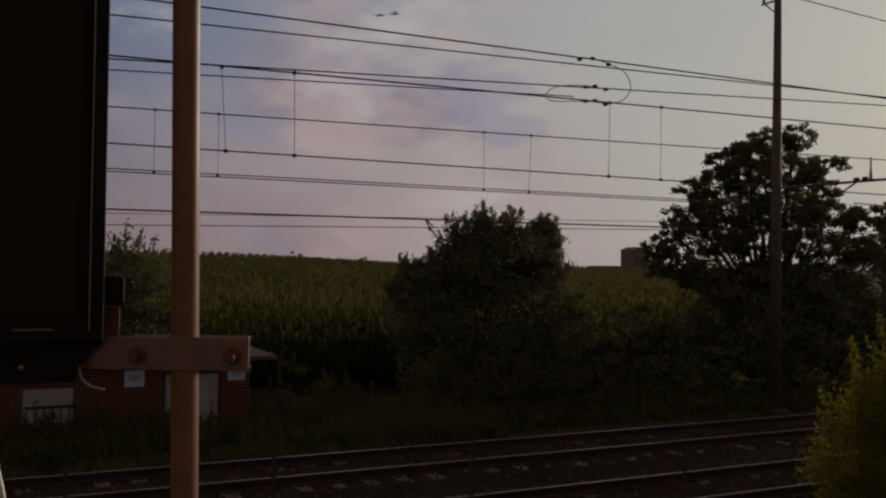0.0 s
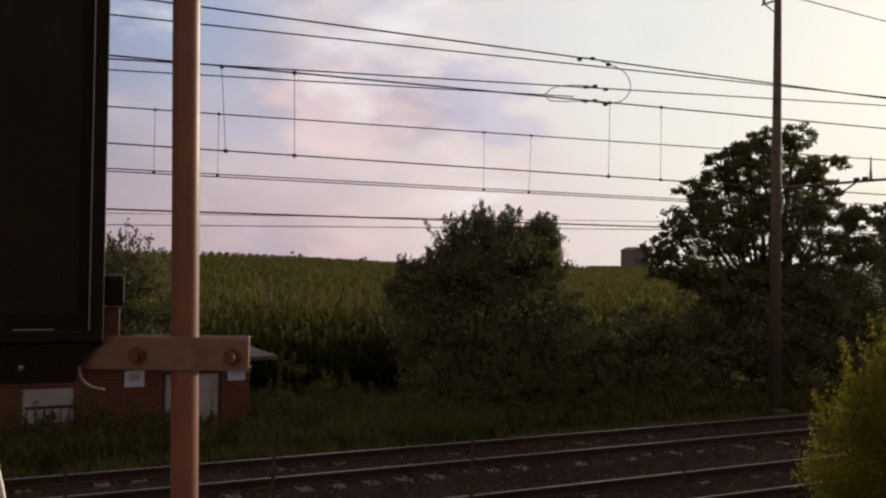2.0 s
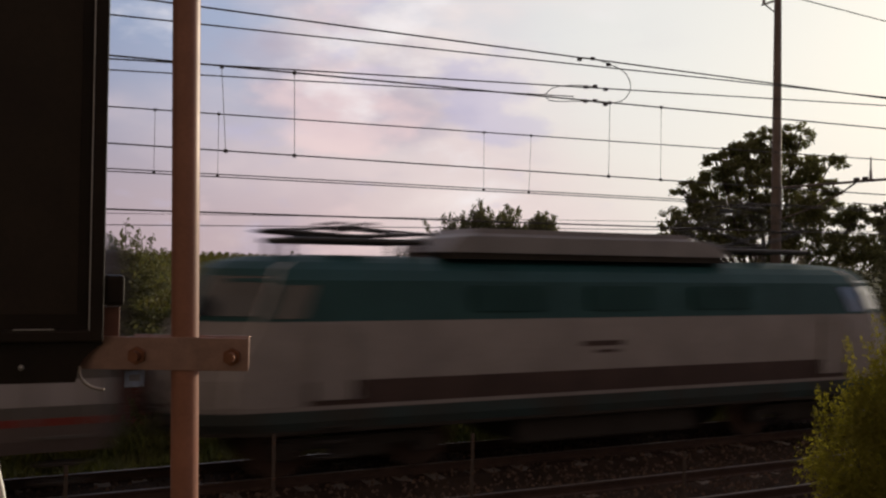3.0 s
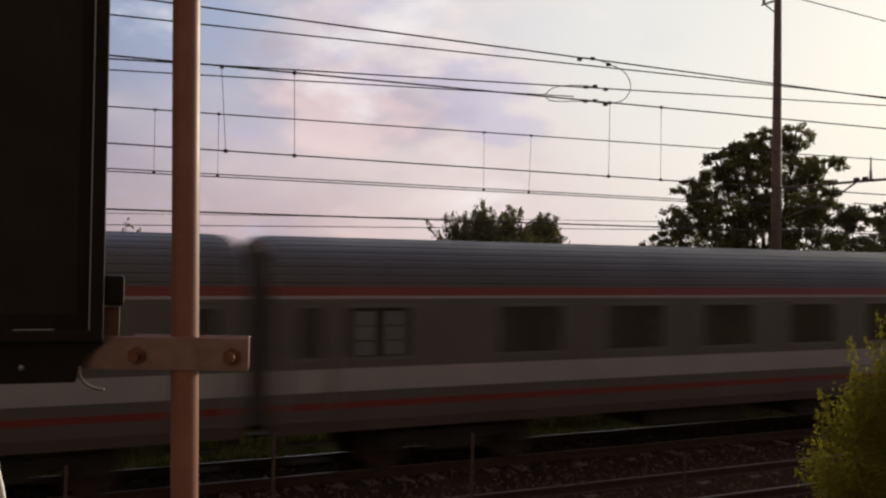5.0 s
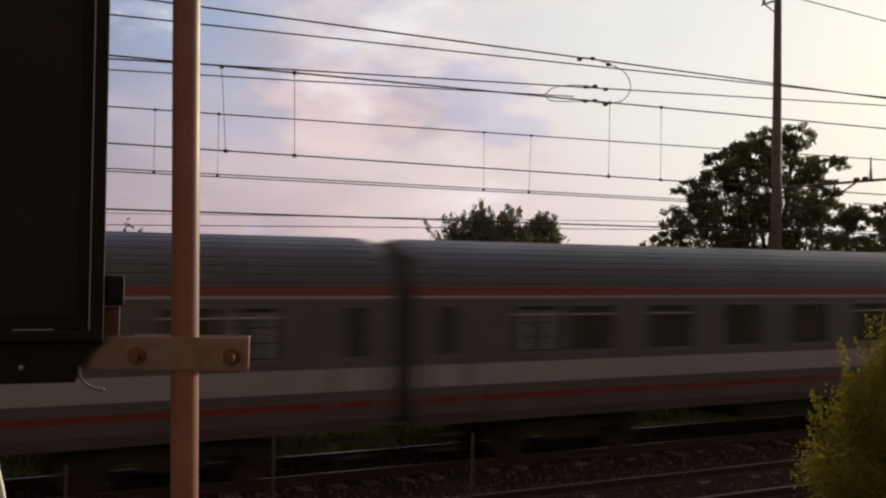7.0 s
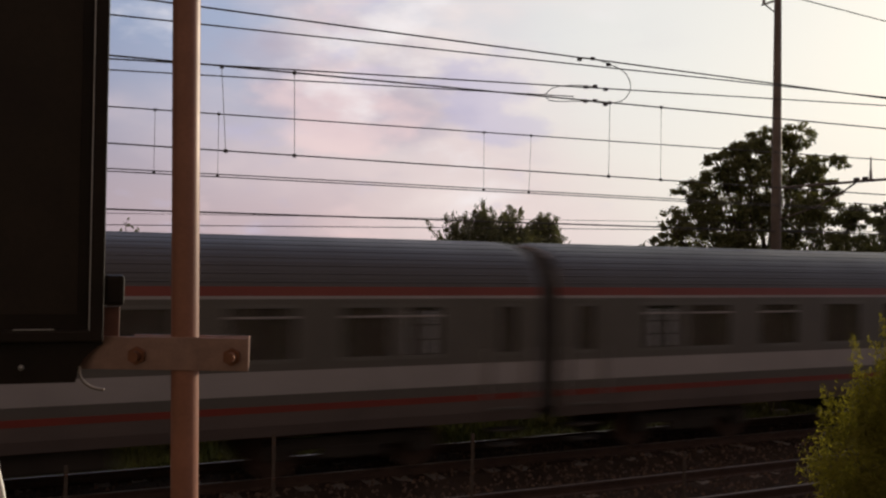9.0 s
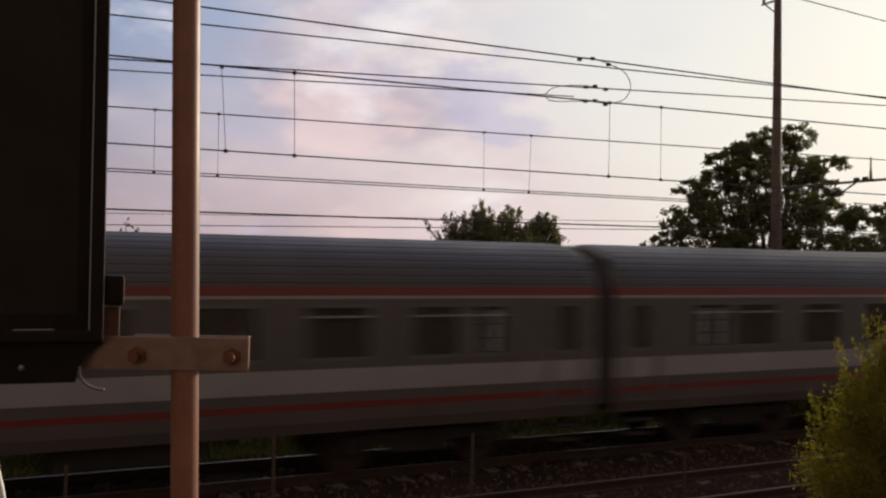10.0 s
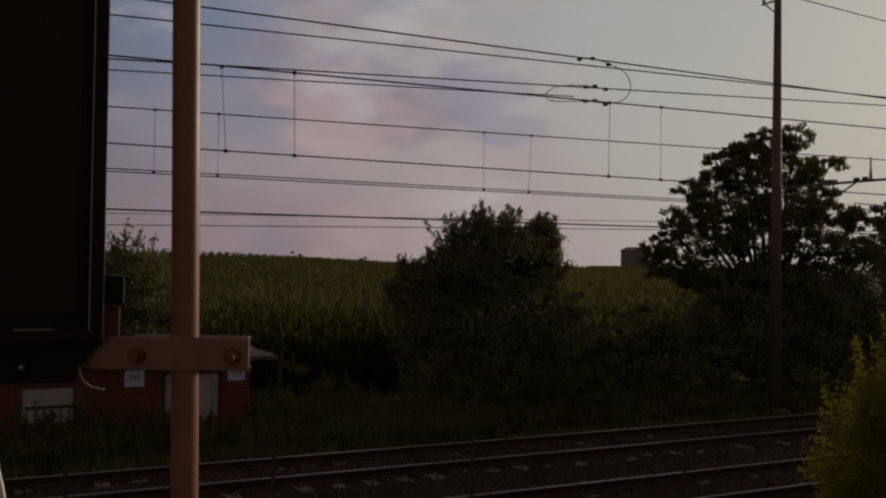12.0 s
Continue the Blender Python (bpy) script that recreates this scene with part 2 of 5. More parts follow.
M_RED = material("coach_red_stripe", (0.155, 0.018, 0.013), 0.45, vary=0.2, scale=1.2, fine=14, bump=0.02)
M_LIT_EDGE = material("pale_sky_lit_edge", (0.40, 0.37, 0.365), 0.4, vary=0.15)
M_ALU = material("dull_aluminium", (0.12, 0.112, 0.11), 0.5, metal=0.3, vary=0.2)
M_BELLOWS = material("dusty_bellows_rubber", (0.060, 0.055, 0.060), 0.8, vary=0.3, scale=2, fine=20)
M_UNDER = material("brown_underframe_dirt", (0.026, 0.019, 0.015), 0.9, vary=0.4, scale=2, fine=20)
M_CURTAIN = material("beige_curtain", (0.46, 0.42, 0.38), 0.9, vary=0.2, scale=8, fine=60)
M_LINING = material("coach_interior_lining", (0.16, 0.15, 0.14), 0.8, vary=0.2)
M_PALE_PANEL = material("pale_pane_panel", (0.25, 0.255, 0.28), 0.6, vary=0.15)
M_GLASS = glass_material("tinted_coach_glass", (0.42, 0.44, 0.42))
M_SCREEN = material("dark_windscreen_glass", (0.02, 0.022, 0.025), 0.16, vary=0.1, bump=0, spec=0.6, coat=0.6)
M_FEATHER = material("dark_feather", (0.04, 0.038, 0.04), 0.8)
M_FARWALL = material("grey_rendered_wall", (0.20, 0.19, 0.19), 0.9, vary=0.15, scale=0.3, fine=3)
M_FARROOF = material("far_roof", (0.22, 0.18, 0.17), 0.9, vary=0.2, scale=0.4, fine=4)
M_PVC = material("white_plastic", (0.75, 0.72, 0.66), 0.4, vary=0.1)


# ---------------------------------------------------------------- mesh helpers
def link_mesh(name, verts, faces, mat, parent=None, smooth=False, label=""):
    me = bpy.data.meshes.new(name)
    me.from_pydata([tuple(v) for v in verts], [], [tuple(f) for f in faces])
    me.materials.append(mat)
    if smooth:
        me.polygons.foreach_set("use_smooth", np.ones(len(me.polygons), bool))
    me.update()
    ob = new(name, me)
    if parent:
        ob.parent = parent
    if label:
        ob["label"] = label
    return ob


def quads_mesh(name, v, mat, n=4, parent=None):
    """One mesh from an array of faces with n corners each (faces x n x 3)."""
    v = np.asarray(v, np.float32)
    k = len(v)
    me = bpy.data.meshes.new(name)
    me.vertices.add(k * n)
    me.vertices.foreach_set("co", v.reshape(-1))
    me.loops.add(k * n)
    me.loops.foreach_set("vertex_index", np.arange(k * n, dtype=np.int32))
    me.polygons.add(k)
    me.polygons.foreach_set("loop_start", np.arange(0, k * n, n, dtype=np.int32))
    me.materials.append(mat)
    me.update(calc_edges=True)
    ob = new(name, me)
    if parent:
        ob.parent = parent
    return ob


def part(name, bm, mat, parent=None, label="", smooth=False):
    me = bpy.data.meshes.new(name)
    bmesh.ops.recalc_face_normals(bm, faces=bm.faces[:])
    bm.to_mesh(me)
    bm.free()
    me.materials.append(mat)
    if smooth:
        me.polygons.foreach_set("use_smooth", np.ones(len(me.polygons), bool))
    ob = new(name, me)
    if parent:
        ob.parent = parent
    if label:
        ob["label"] = label
    return ob


def empty(name, label, category, at=(0, 0, 0), group=""):
    ob = new(name)
    ob.location = at
    ob.empty_display_size = 0.2
    return tagged(ob, label, category, group)


def box(bm, c, s, bevel=0.0, turn=None):
    r = bmesh.ops.create_cube(bm, size=1.0)
    m = Matrix.Translation(c) @ (turn or Matrix.Identity(4)) @ Matrix.Diagonal((*s, 1))
    bmesh.ops.transform(bm, matrix=m, verts=r["verts"])
    if bevel:
        edges = list({e for v in r["verts"] for e in v.link_edges})
        bmesh.ops.bevel(bm, geom=edges, offset=bevel, segments=2, affect="EDGES", profile=0.6)
    return bm


def rod(bm, a, b, r0, r1=None, seg=10):
    a, b = Vector(a), Vector(b)
    d = b - a
    q = d.to_track_quat("Z", "Y").to_matrix().to_4x4()
    bmesh.ops.create_cone(bm, cap_ends=True, segments=seg, radius1=r0, radius2=r0 if r1 is None else r1, depth=d.length, matrix=Matrix.Translation((a + b) / 2) @ q)
    return bm


def ball(bm, c, s, seg=10):
    r = bmesh.ops.create_uvsphere(bm, u_segments=seg, v_segments=max(5, seg // 2 + 1), radius=1.0)
    bmesh.ops.transform(bm, matrix=Matrix.Translation(c) @ Matrix.Diagonal((*s, 1)), verts=r["verts"])
    return bm


def tube(bm, pts, r, seg=8):
    """A round tube along points."""
    pts = [Vector(p) for p in pts]
    rings = []
    for i, p in enumerate(pts):
        d = (pts[min(i + 1, len(pts) - 1)] - pts[max(i - 1, 0)]).normalized()
        q = d.to_track_quat("Z", "Y")
        rr = r[i] if isinstance(r, (list, tuple)) else r
        rings.append([bm.verts.new(p + q @ Vector((math.cos(a) * rr, math.sin(a) * rr, 0))) for a in [2 * math.pi * k / seg for k in range(seg)]])
    for u, v in zip(rings, rings[1:]):
        for k in range(seg):
            bm.faces.new((u[k], u[(k + 1) % seg], v[(k + 1) % seg], v[k]))
    bm.faces.new(rings[0][::-1])
    bm.faces.new(rings[-1])
    return bm


def prism(bm, outline, thick, m=None):
    """An outline in (x, z) made solid along y, centred on y = 0."""
    m = m or Matrix.Identity(4)
    a = [bm.verts.new(m @ Vector((x, -thick / 2, z))) for x, z in outline]
    b = [bm.verts.new(m @ Vector((x, thick / 2, z))) for x, z in outline]
    bm.faces.new(a)
    bm.faces.new(b[::-1])
    for i in range(len(a)):
        j = (i + 1) % len(a)
        bm.faces.new((a[i], b[i], b[j], a[j]))
    return bm


# ---------------------------------------------------------------- ground
Y_FAR, Y_NEAR = 15.63, 11.81                 # the two track centres
RNG = np.random.default_rng(7)


def smooth(t):
    t = np.clip(t, 0, 1)
    return t * t * (3 - 2 * t)


def ground_z(x, y):
    x, y = np.asarray(x, float), np.asarray(y, float)
    z = np.interp(y, [-20, 3.6, 8.6, 9.4, 17.9, 19.0, 26.0], [2.0, 1.95, -0.35, -0.50, -0.52, -0.62, -0.50])
    t = np.clip((y - 26) / 144, 0, 1)
    left = smooth((78 - x) / 50)
    rise = t * (1.75 + 1.7 * left) + 0.25 * smooth((14 - x) / 14) * smooth((y - 24) / 5)
    return z + np.where(y > 26, rise, 0.25 * smooth((14 - x) / 14) * smooth((y - 24) / 5))


def build_ground():
    ys = np.concatenate([[-900, -200, -60, -20, -6], np.linspace(0, 32, 65), np.linspace(34, 60, 12), np.linspace(66, 180, 16), [220, 320, 600, 1200, 2600]])
    xs = np.concatenate([[-2500, -1200, -500, -200, -90, -40], np.linspace(-20, 50, 71), np.linspace(54, 140, 22), [180, 260, 400, 700, 1300, 2500]])
    gx, gy = np.meshgrid(xs, ys)
    gz = ground_z(gx, gy)
    soft = np.where((gy > 18.5) & (gy < 60), 1.0, 0.0)
    gz = gz + soft * np.array([[noise.noise((x * 0.5, y * 0.5, 0)) * 0.12 for x in xs] for y in ys])
    verts = np.stack([gx, gy, gz], -1).reshape(-1, 3)
    nx = len(xs)
    faces = [(j * nx + i, j * nx + i + 1, (j + 1) * nx + i + 1, (j + 1) * nx + i) for j in range(len(ys) - 1) for i in range(nx - 1)]
    ob = link_mesh("ground", verts, faces, M_GROUND, smooth=True)
    tagged(ob, "dry grassy soil sloping down to the railway and out to fields", "ground", kind="structure")


def build_ballast():
    prof = [(9.3, -0.62), (10.1, -0.20), (10.4, -0.165), (13.2, -0.165), (13.5, -0.21), (13.95, -0.21), (14.2, -0.165), (17.0, -0.165), (17.3, -0.20), (18.3, -0.75)]
    fine = []
    for (a, za), (b, zb) in zip(prof, prof[1:]):
        k = max(1, int((b - a) / 0.16))
        fine += [(a + (b - a) * i / k, za + (zb - za) * i / k) for i in range(k)]
    fine.append(prof[-1])
    xs = np.concatenate([[-400, -120, -40], np.arange(-12, 46, 0.22), [60, 90, 150, 400]])
    verts = [(x, y, z + 0.035 * noise.noise((x * 2.2, y * 2.2, 5)) + 0.02 * noise.noise((x * 6, y * 6, 1))) for x in xs for y, z in fine]
    n = len(fine)
    faces = [(i * n + j, (i + 1) * n + j, (i + 1) * n + j + 1, i * n + j + 1) for i in range(len(xs) - 1) for j in range(n - 1)]
    ob = link_mesh("ballast_bed", verts, faces, M_BALLAST, smooth=True)
    tagged(ob, "rust-stained crushed stone ballast bed under two tracks", "ballast", kind="structure")
    # loose stones on the bed
    k = 15000
    x = RNG.uniform(0, 34, k)
    y = RNG.uniform(9.8, 18.0, k)
    z = np.interp(y, [a for a, _ in prof], [b for _, b in prof])
    s = RNG.uniform(0.025, 0.06, k)
    base = np.array([(1, 0, -.4), (-.5, .87, -.4), (-.5, -.87, -.4), (.1, .1, .8)])
    tri = [(0, 1, 3), (1, 2, 3), (2, 0, 3)]
    a = RNG.uniform(0, 6.28, k)
    jit = RNG.uniform(0.6, 1.3, (k, 4, 1))
    pts = base[None] * jit
    rot = np.stack([pts[..., 0] * np.cos(a)[:, None] - pts[..., 1] * np.sin(a)[:, None], pts[..., 0] * np.sin(a)[:, None] + pts[..., 1] * np.cos(a)[:, None], pts[..., 2]], -1)
    rot = rot * s[:, None, None] + np.stack([x, y, z + 0.01], -1)[:, None]
    verts = rot.reshape(-1, 3)
    faces = (np.arange(k)[:, None, None] * 4 + np.array(tri)[None]).reshape(-1, 3)
    me = link_mesh("ballast_stones", verts.tolist(), faces.tolist(), M_STONE)
    tagged(me, "loose crushed brown-grey ballast stones between the rails", "gravel", kind="stuff")


def build_track(y0, label):
    tr = empty("railway_track", label, "railway track", (0, y0, 0), "railway tracks")
    head = [(-.036, -.005), (-.03, 0), (.03, 0), (.036, -.005), (.036, -.035), (.010, -.05), (.010, -.13), (.068, -.145), (.068, -.158), (-.068, -.158), (-.068, -.145), (-.010, -.13), (-.010, -.05), (-.036, -.035)]
    for s in (-0.75, 0.75):
        rail = link_mesh("rail", [(x, s + a, b - 0.003) for x in (-400, 400) for a, b in head],
                         [(i, (i + 1) % 14, 14 + (i + 1) % 14, 14 + i) for i in range(14)] + [tuple(range(14))[::-1], tuple(range(14, 28))], M_RAIL_RUST, tr)
        bm = bmesh.new()
        box(bm, (0, s, -0.0005), (800, 0.058, 0.005))
        part("running_surface", bm, M_RAIL_TOP, rail, "bright worn top of the rail")
    bm = bmesh.new()
    prism(bm, [(-1.3, -.02), (-1.27, .0), (-.55, .0), (-.40, -.035), (.40, -.035), (.55, .0), (1.27, .0), (1.3, -.02), (1.3, -.2), (-1.3, -.2)], 0.25, Matrix.Rotation(radians(90), 4, "Z"))
    sl = part("sleeper", bm, M_CONCRETE, tr)
    sl.location = (0, 0, -0.162)
    spots = [-14 + 0.6 * i for i in range(95)]
    sl.location.x = spots[0]
    for x in spots[1:]:
        o = new("sleeper", sl.data)
        o.parent = tr
        o.location = (x, RNG.uniform(-.02, .02), -0.162 + RNG.uniform(-.012, .006))
    bm = bmesh.new()
    box(bm, (0, 0, 0), (0.11, 0.07, 0.035), 0.008)
    clip = bpy.data.meshes.new("rail_fastening")
    bm.to_mesh(clip)
    bm.free()
    clip.materials.append(M_RAIL_RUST)
    for x in spots[24:66]:
        for y in (-0.86, -0.64, 0.64, 0.86):
            o = new("rail_fastening", clip)
            o.parent = tr
            o.location = (x, y, -0.148)


# ---------------------------------------------------------------- plants
def leaf_quads(centres, length, width, up=0.3, lean=None):
    """Folded leaf blades as two-quad leaves at the given centres."""
    k = len(centres)
    d = RNG.normal(size=(k, 3))
    d[:, 2] = d[:, 2] * 0.7 + up
    if lean is not None:
        d = d + lean
    d /= np.linalg.norm(d, axis=1, keepdims=True)
    w = np.cross(d, RNG.normal(size=(k, 3)))
    w /= np.linalg.norm(w, axis=1, keepdims=True)
    nn = np.cross(d, w)
    ln = length * RNG.uniform(0.6, 1.3, (k, 1))
    wd = width * RNG.uniform(0.7, 1.2, (k, 1))
    a, tip = centres - d * ln * 0.5, centres + d * ln * 0.5 + nn * ln * 0.12
    l, r = centres - w * wd * 0.5 + nn * wd * 0.2, centres + w * wd * 0.5 + nn * wd * 0.2
    return np.stack([a, l, tip, r], 1)


def in_lobes(lobes, count, shell=0.55):
    """Points in ellipsoid lobes (x, y, z, rx, ry, rz), gathered in uneven clumps near the surface."""
    vol = np.array([l[3] * l[5] for l in lobes])
    out = []
    for l, share in zip(lobes, vol / vol.sum()):
        n = int(count * share)
        clumps = max(6, n // 45)
        d = RNG.normal(size=(clumps, 3))
        d /= np.linalg.norm(d, axis=1, keepdims=True)
        rad = RNG.uniform(shell, 1.0, (clumps, 1)) ** 0.7
        cc = d * rad * np.array(l[3:6]) + np.array(l[:3])
        idx = RNG.integers(0, clumps, n)
        sc = 0.17 * min(l[3:6])
        sc = np.clip(sc, 0.05, 0.24)
        out.append(cc[idx] + RNG.normal(size=(n, 3)) * np.array([1, 1, 0.7]) * sc)
    return np.concatenate(out)


def woody(bm, base, lobes, r, spread=0.5):
    """A tapered trunk that parts into limbs, one towards each lobe."""
    base = Vector(base)
    top = sum((Vector(l[:3]) for l in lobes), Vector()) / len(lobes)
    fork = base.lerp(top, 0.38)
    tube(bm, [base, base.lerp(fork, 0.5) + Vector((0.06, 0.03, 0)), fork], [r, r * 0.82, r * 0.7], 9)
    for i, l in enumerate(lobes):
        c = Vector(l[:3])
        start = base.lerp(fork, 0.6 + 0.4 * ((i * 7) % 5) / 5)
        mid = start.lerp(c, 0.5) + Vector(((i % 3 - 1) * 0.15, ((i + 1) % 3 - 1) * 0.15, 0.15))
        tube(bm, [start, mid, c], [r * 0.45, r * 0.28, r * 0.1], 6)
        for j in range(4):
            a = 2.4 * j + i
            tip = c + Vector((math.cos(a) * l[3] * 0.75, math.sin(a) * l[4] * 0.75, l[5] * (0.2 + 0.5 * (j % 2))))
            tube(bm, [mid.lerp(c, 0.6), c.lerp(tip, 0.45), tip], [r * 0.14, r * 0.09, r * 0.03], 5)
    return bm


def plant(name, label, category, base, lobes, leaves, leaf, mat, r, shoots=0, group="", bushy=0.075, dense=36, tall=1.0):
    """A woody plant with trunk and leafy crown; lobes are given from its base."""
    th = empty(name, label, category, base, group)
    part("trunk", woody(bmesh.new(), (0, 0, -0.15), lobes, r), M_BARK, th, smooth=True)
    pts = in_lobes(lobes, leaves)
    q = leaf_quads(pts, *leaf)
    if shoots:
        # upright leafy shoots that break the outline
        top = [l for l in lobes if l[2] > np.median([m[2] for m in lobes]) - 0.2]
        extra = []
        for i in range(shoots):
            l = top[i % len(top)]
            a = RNG.uniform(0, 6.28)
            rr = RNG.uniform(0, 0.9)
            p0 = np.array([l[0] + math.cos(a) * l[3] * rr, l[1] + math.sin(a) * l[4] * rr, l[2] + l[5] * math.sqrt(1 - rr * rr) * 0.8])
            h = tall * RNG.uniform(0.55, 1.25) * min(0.8, l[5])
            t = RNG.uniform(0, 1, dense)
            tilt = np.array([RNG.normal() * 0.25, RNG.normal() * 0.25, 1.0])
            extra.append(p0 + t[:, None] * h * tilt + RNG.normal(size=(dense, 3)) * bushy * (1.1 - t[:, None] * 0.7))
        q = np.concatenate([q, leaf_quads(np.concatenate(extra), leaf[0], leaf[1] * 0.8, 1.4)])
    crown = quads_mesh("crown", q, mat, parent=th)
    return th, crown


def blades(xs, ys, zs, height, width, lean, segs=2):
    """Tapering blades of grass or maize, each bent over, as quads."""
    k = len(xs)
    a = RNG.uniform(0, 6.283, k)
    h = height * RNG.uniform(0.5, 1.25, k)
    out = np.stack([np.cos(a), np.sin(a), np.zeros(k)], -1)
    side = np.stack([-np.sin(a), np.cos(a), np.zeros(k)], -1)
    base = np.stack([xs, ys, zs], -1)
    faces = []
    for i in range(segs):
        rows = []
        for t in (i / segs, (i + 1) / segs):
            c = base + out * (lean * h * t * t)[:, None] + np.array([0, 0, 1.0]) * (h * (t - 0.25 * lean * t * t))[:, None]
            wd = width * (1 - t) ** 0.7 + 0.15 * width
            rows += [c - side * wd / 2, c + side * wd / 2]
        faces.append(np.stack([rows[0], rows[1], rows[3], rows[2]], 1))
    return np.concatenate(faces)


def build_grass():
    sets = []
    for n, x0, x1, y0, y1, h, w in ((26000, -2, 36, 17.9, 22.5, 0.30, 0.022), (12000, 3, 40, 20.5, 26.5, 0.55, 0.03), (3500, -2, 30, 9.2, 9.9, 0.22, 0.02), (7000, -1, 8, 17.8, 20.6, 0.45, 0.03), (5000, -2, 4, 19.0, 20.8, 0.85, 0.035), (6000, 4.6, 11, 18.8, 22.5, 0.8, 0.035), (7000, 9, 24, 19.5, 22.5, 0.6, 0.04)):
        x, y = RNG.uniform(x0, x1, n), RNG.uniform(y0, y1, n)
        # tufts
        t = RNG.integers(0, n // 18, n)
        tx, ty = RNG.uniform(x0, x1, n // 18), RNG.uniform(y0, y1, n // 18)
        x, y = tx[t] + RNG.normal(size=n) * 0.10, ty[t] + RNG.normal(size=n) * 0.10
        sets.append(blades(x, y, ground_z(x, y) - 0.05, h, w, 0.5))
    ob = quads_mesh("verge_grass", np.concatenate(sets), M_GRASS)
    tagged(ob, "unmown dry green and straw-coloured grass beside the track", "grass", kind="stuff")


def build_corn():
    pts = []
    y = 26.5
    while y < 172:
        s = 0.0085 * y
        x = np.arange(0.02 * y - 1.5, 0.95 * y + 2, s)
        pts.append(np.stack([x + RNG.normal(size=len(x)) * s * 0.2, y + RNG.normal(size=len(x)) * s * 0.25, np.full(len(x), s / 0.23)], -1))
        y += s * 1.25
    p = np.concatenate(pts)
    k = len(p)
    gz = ground_z(p[:, 0], p[:, 1])
    fat = p[:, 2] ** 0.6
    # stunted plants along the field's edge
    tall = 2.35 * RNG.uniform(0.9, 1.08, k) * np.interp(p[:, 1] + RNG.normal(size=k) * 0.5, [26.5, 28.8], [0.72, 1.0])
    sets, tassels = [], []
    for i in range(8):
        t = 0.30 + 0.085 * i
        ln = 0.75 - 0.03 * i
        a = RNG.uniform(0, 6.283, k)
        out = np.stack([np.cos(a), np.sin(a)], -1)
        z0 = gz + tall * t
        w = 0.085 * fat
        prev = None
        for u, rise, reach in ((0.0, 0.0, 0.0), (0.5, 0.30, 0.30), (1.0, 0.12, 0.75)):
            c = np.stack([p[:, 0] + out[:, 0] * reach * ln * fat ** 0.5, p[:, 1] + out[:, 1] * reach * ln * fat ** 0.5, z0 + rise * ln], -1)
            sd = np.stack([-out[:, 1], out[:, 0], np.zeros(k)], -1) * (w * (1 - 0.8 * u) / 2)[:, None]
            row = (c - sd, c + sd)
            if prev is not None:
                sets.append(np.stack([prev[0], prev[1], row[1], row[0]], 1))
            prev = row
    near = p[:, 1] < 60
    for dx, dy in ((0.03, 0), (0, 0.03)):
        b = np.stack([p[:, 0], p[:, 1], gz - 0.05], -1)[near]
        t = np.stack([p[:, 0], p[:, 1], gz + tall], -1)[near]
        o = np.array([dx, dy, 0]) / 2
        sets.append(np.stack([b - o, b + o, t + o * 0.4, t - o * 0.4], 1))
    ob = quads_mesh("maize_plants", np.concatenate(sets), M_CORN)
    tagged(ob, "tall green maize plants in a field", "maize", kind="stuff")
    for i in range(3):
        a = RNG.uniform(0, 6.283, k)
        o = np.stack([np.cos(a), np.sin(a), np.zeros(k)], -1)
        b = np.stack([p[:, 0], p[:, 1], gz + tall - 0.12], -1)
        t = b + o * (0.10 * fat)[:, None] + np.array([0, 0, 0.33])
        sd = np.stack([-np.sin(a), np.cos(a), np.zeros(k)], -1) * (0.016 * fat)[:, None]
        tassels.append(np.stack([b - sd, b + sd, t + sd, t - sd], 1))
    ob = quads_mesh("maize_tassels", np.concatenate(tassels), M_TASSEL)
    tagged(ob, "straw-coloured tassels on top of the maize", "maize", kind="stuff")
    # the closed leaf layer deeper in the field
    ys = np.concatenate([np.linspace(28.5, 60, 26), np.linspace(63, 190, 44)])
    xs = np.linspace(-12, 185, 130)
    verts = [(x, y, float(ground_z(x, y)) + float(np.interp(y, [28.5, 31.0], [1.15, 1.75])) + 0.25 * noise.noise((x * 0.9, y * 0.7, 2)) - (6 if y > 188 else 0)) for y in ys for x in xs]
    n = len(xs)
    ob = link_mesh("maize_canopy", verts, [(j * n + i, j * n + i + 1, (j + 1) * n + i + 1, (j + 1) * n + i) for j in range(len(ys) - 1) for i in range(n - 1)], M_CORN, smooth=True)
    tagged(ob, "dense green leaf layer of the maize field", "maize", kind="stuff")


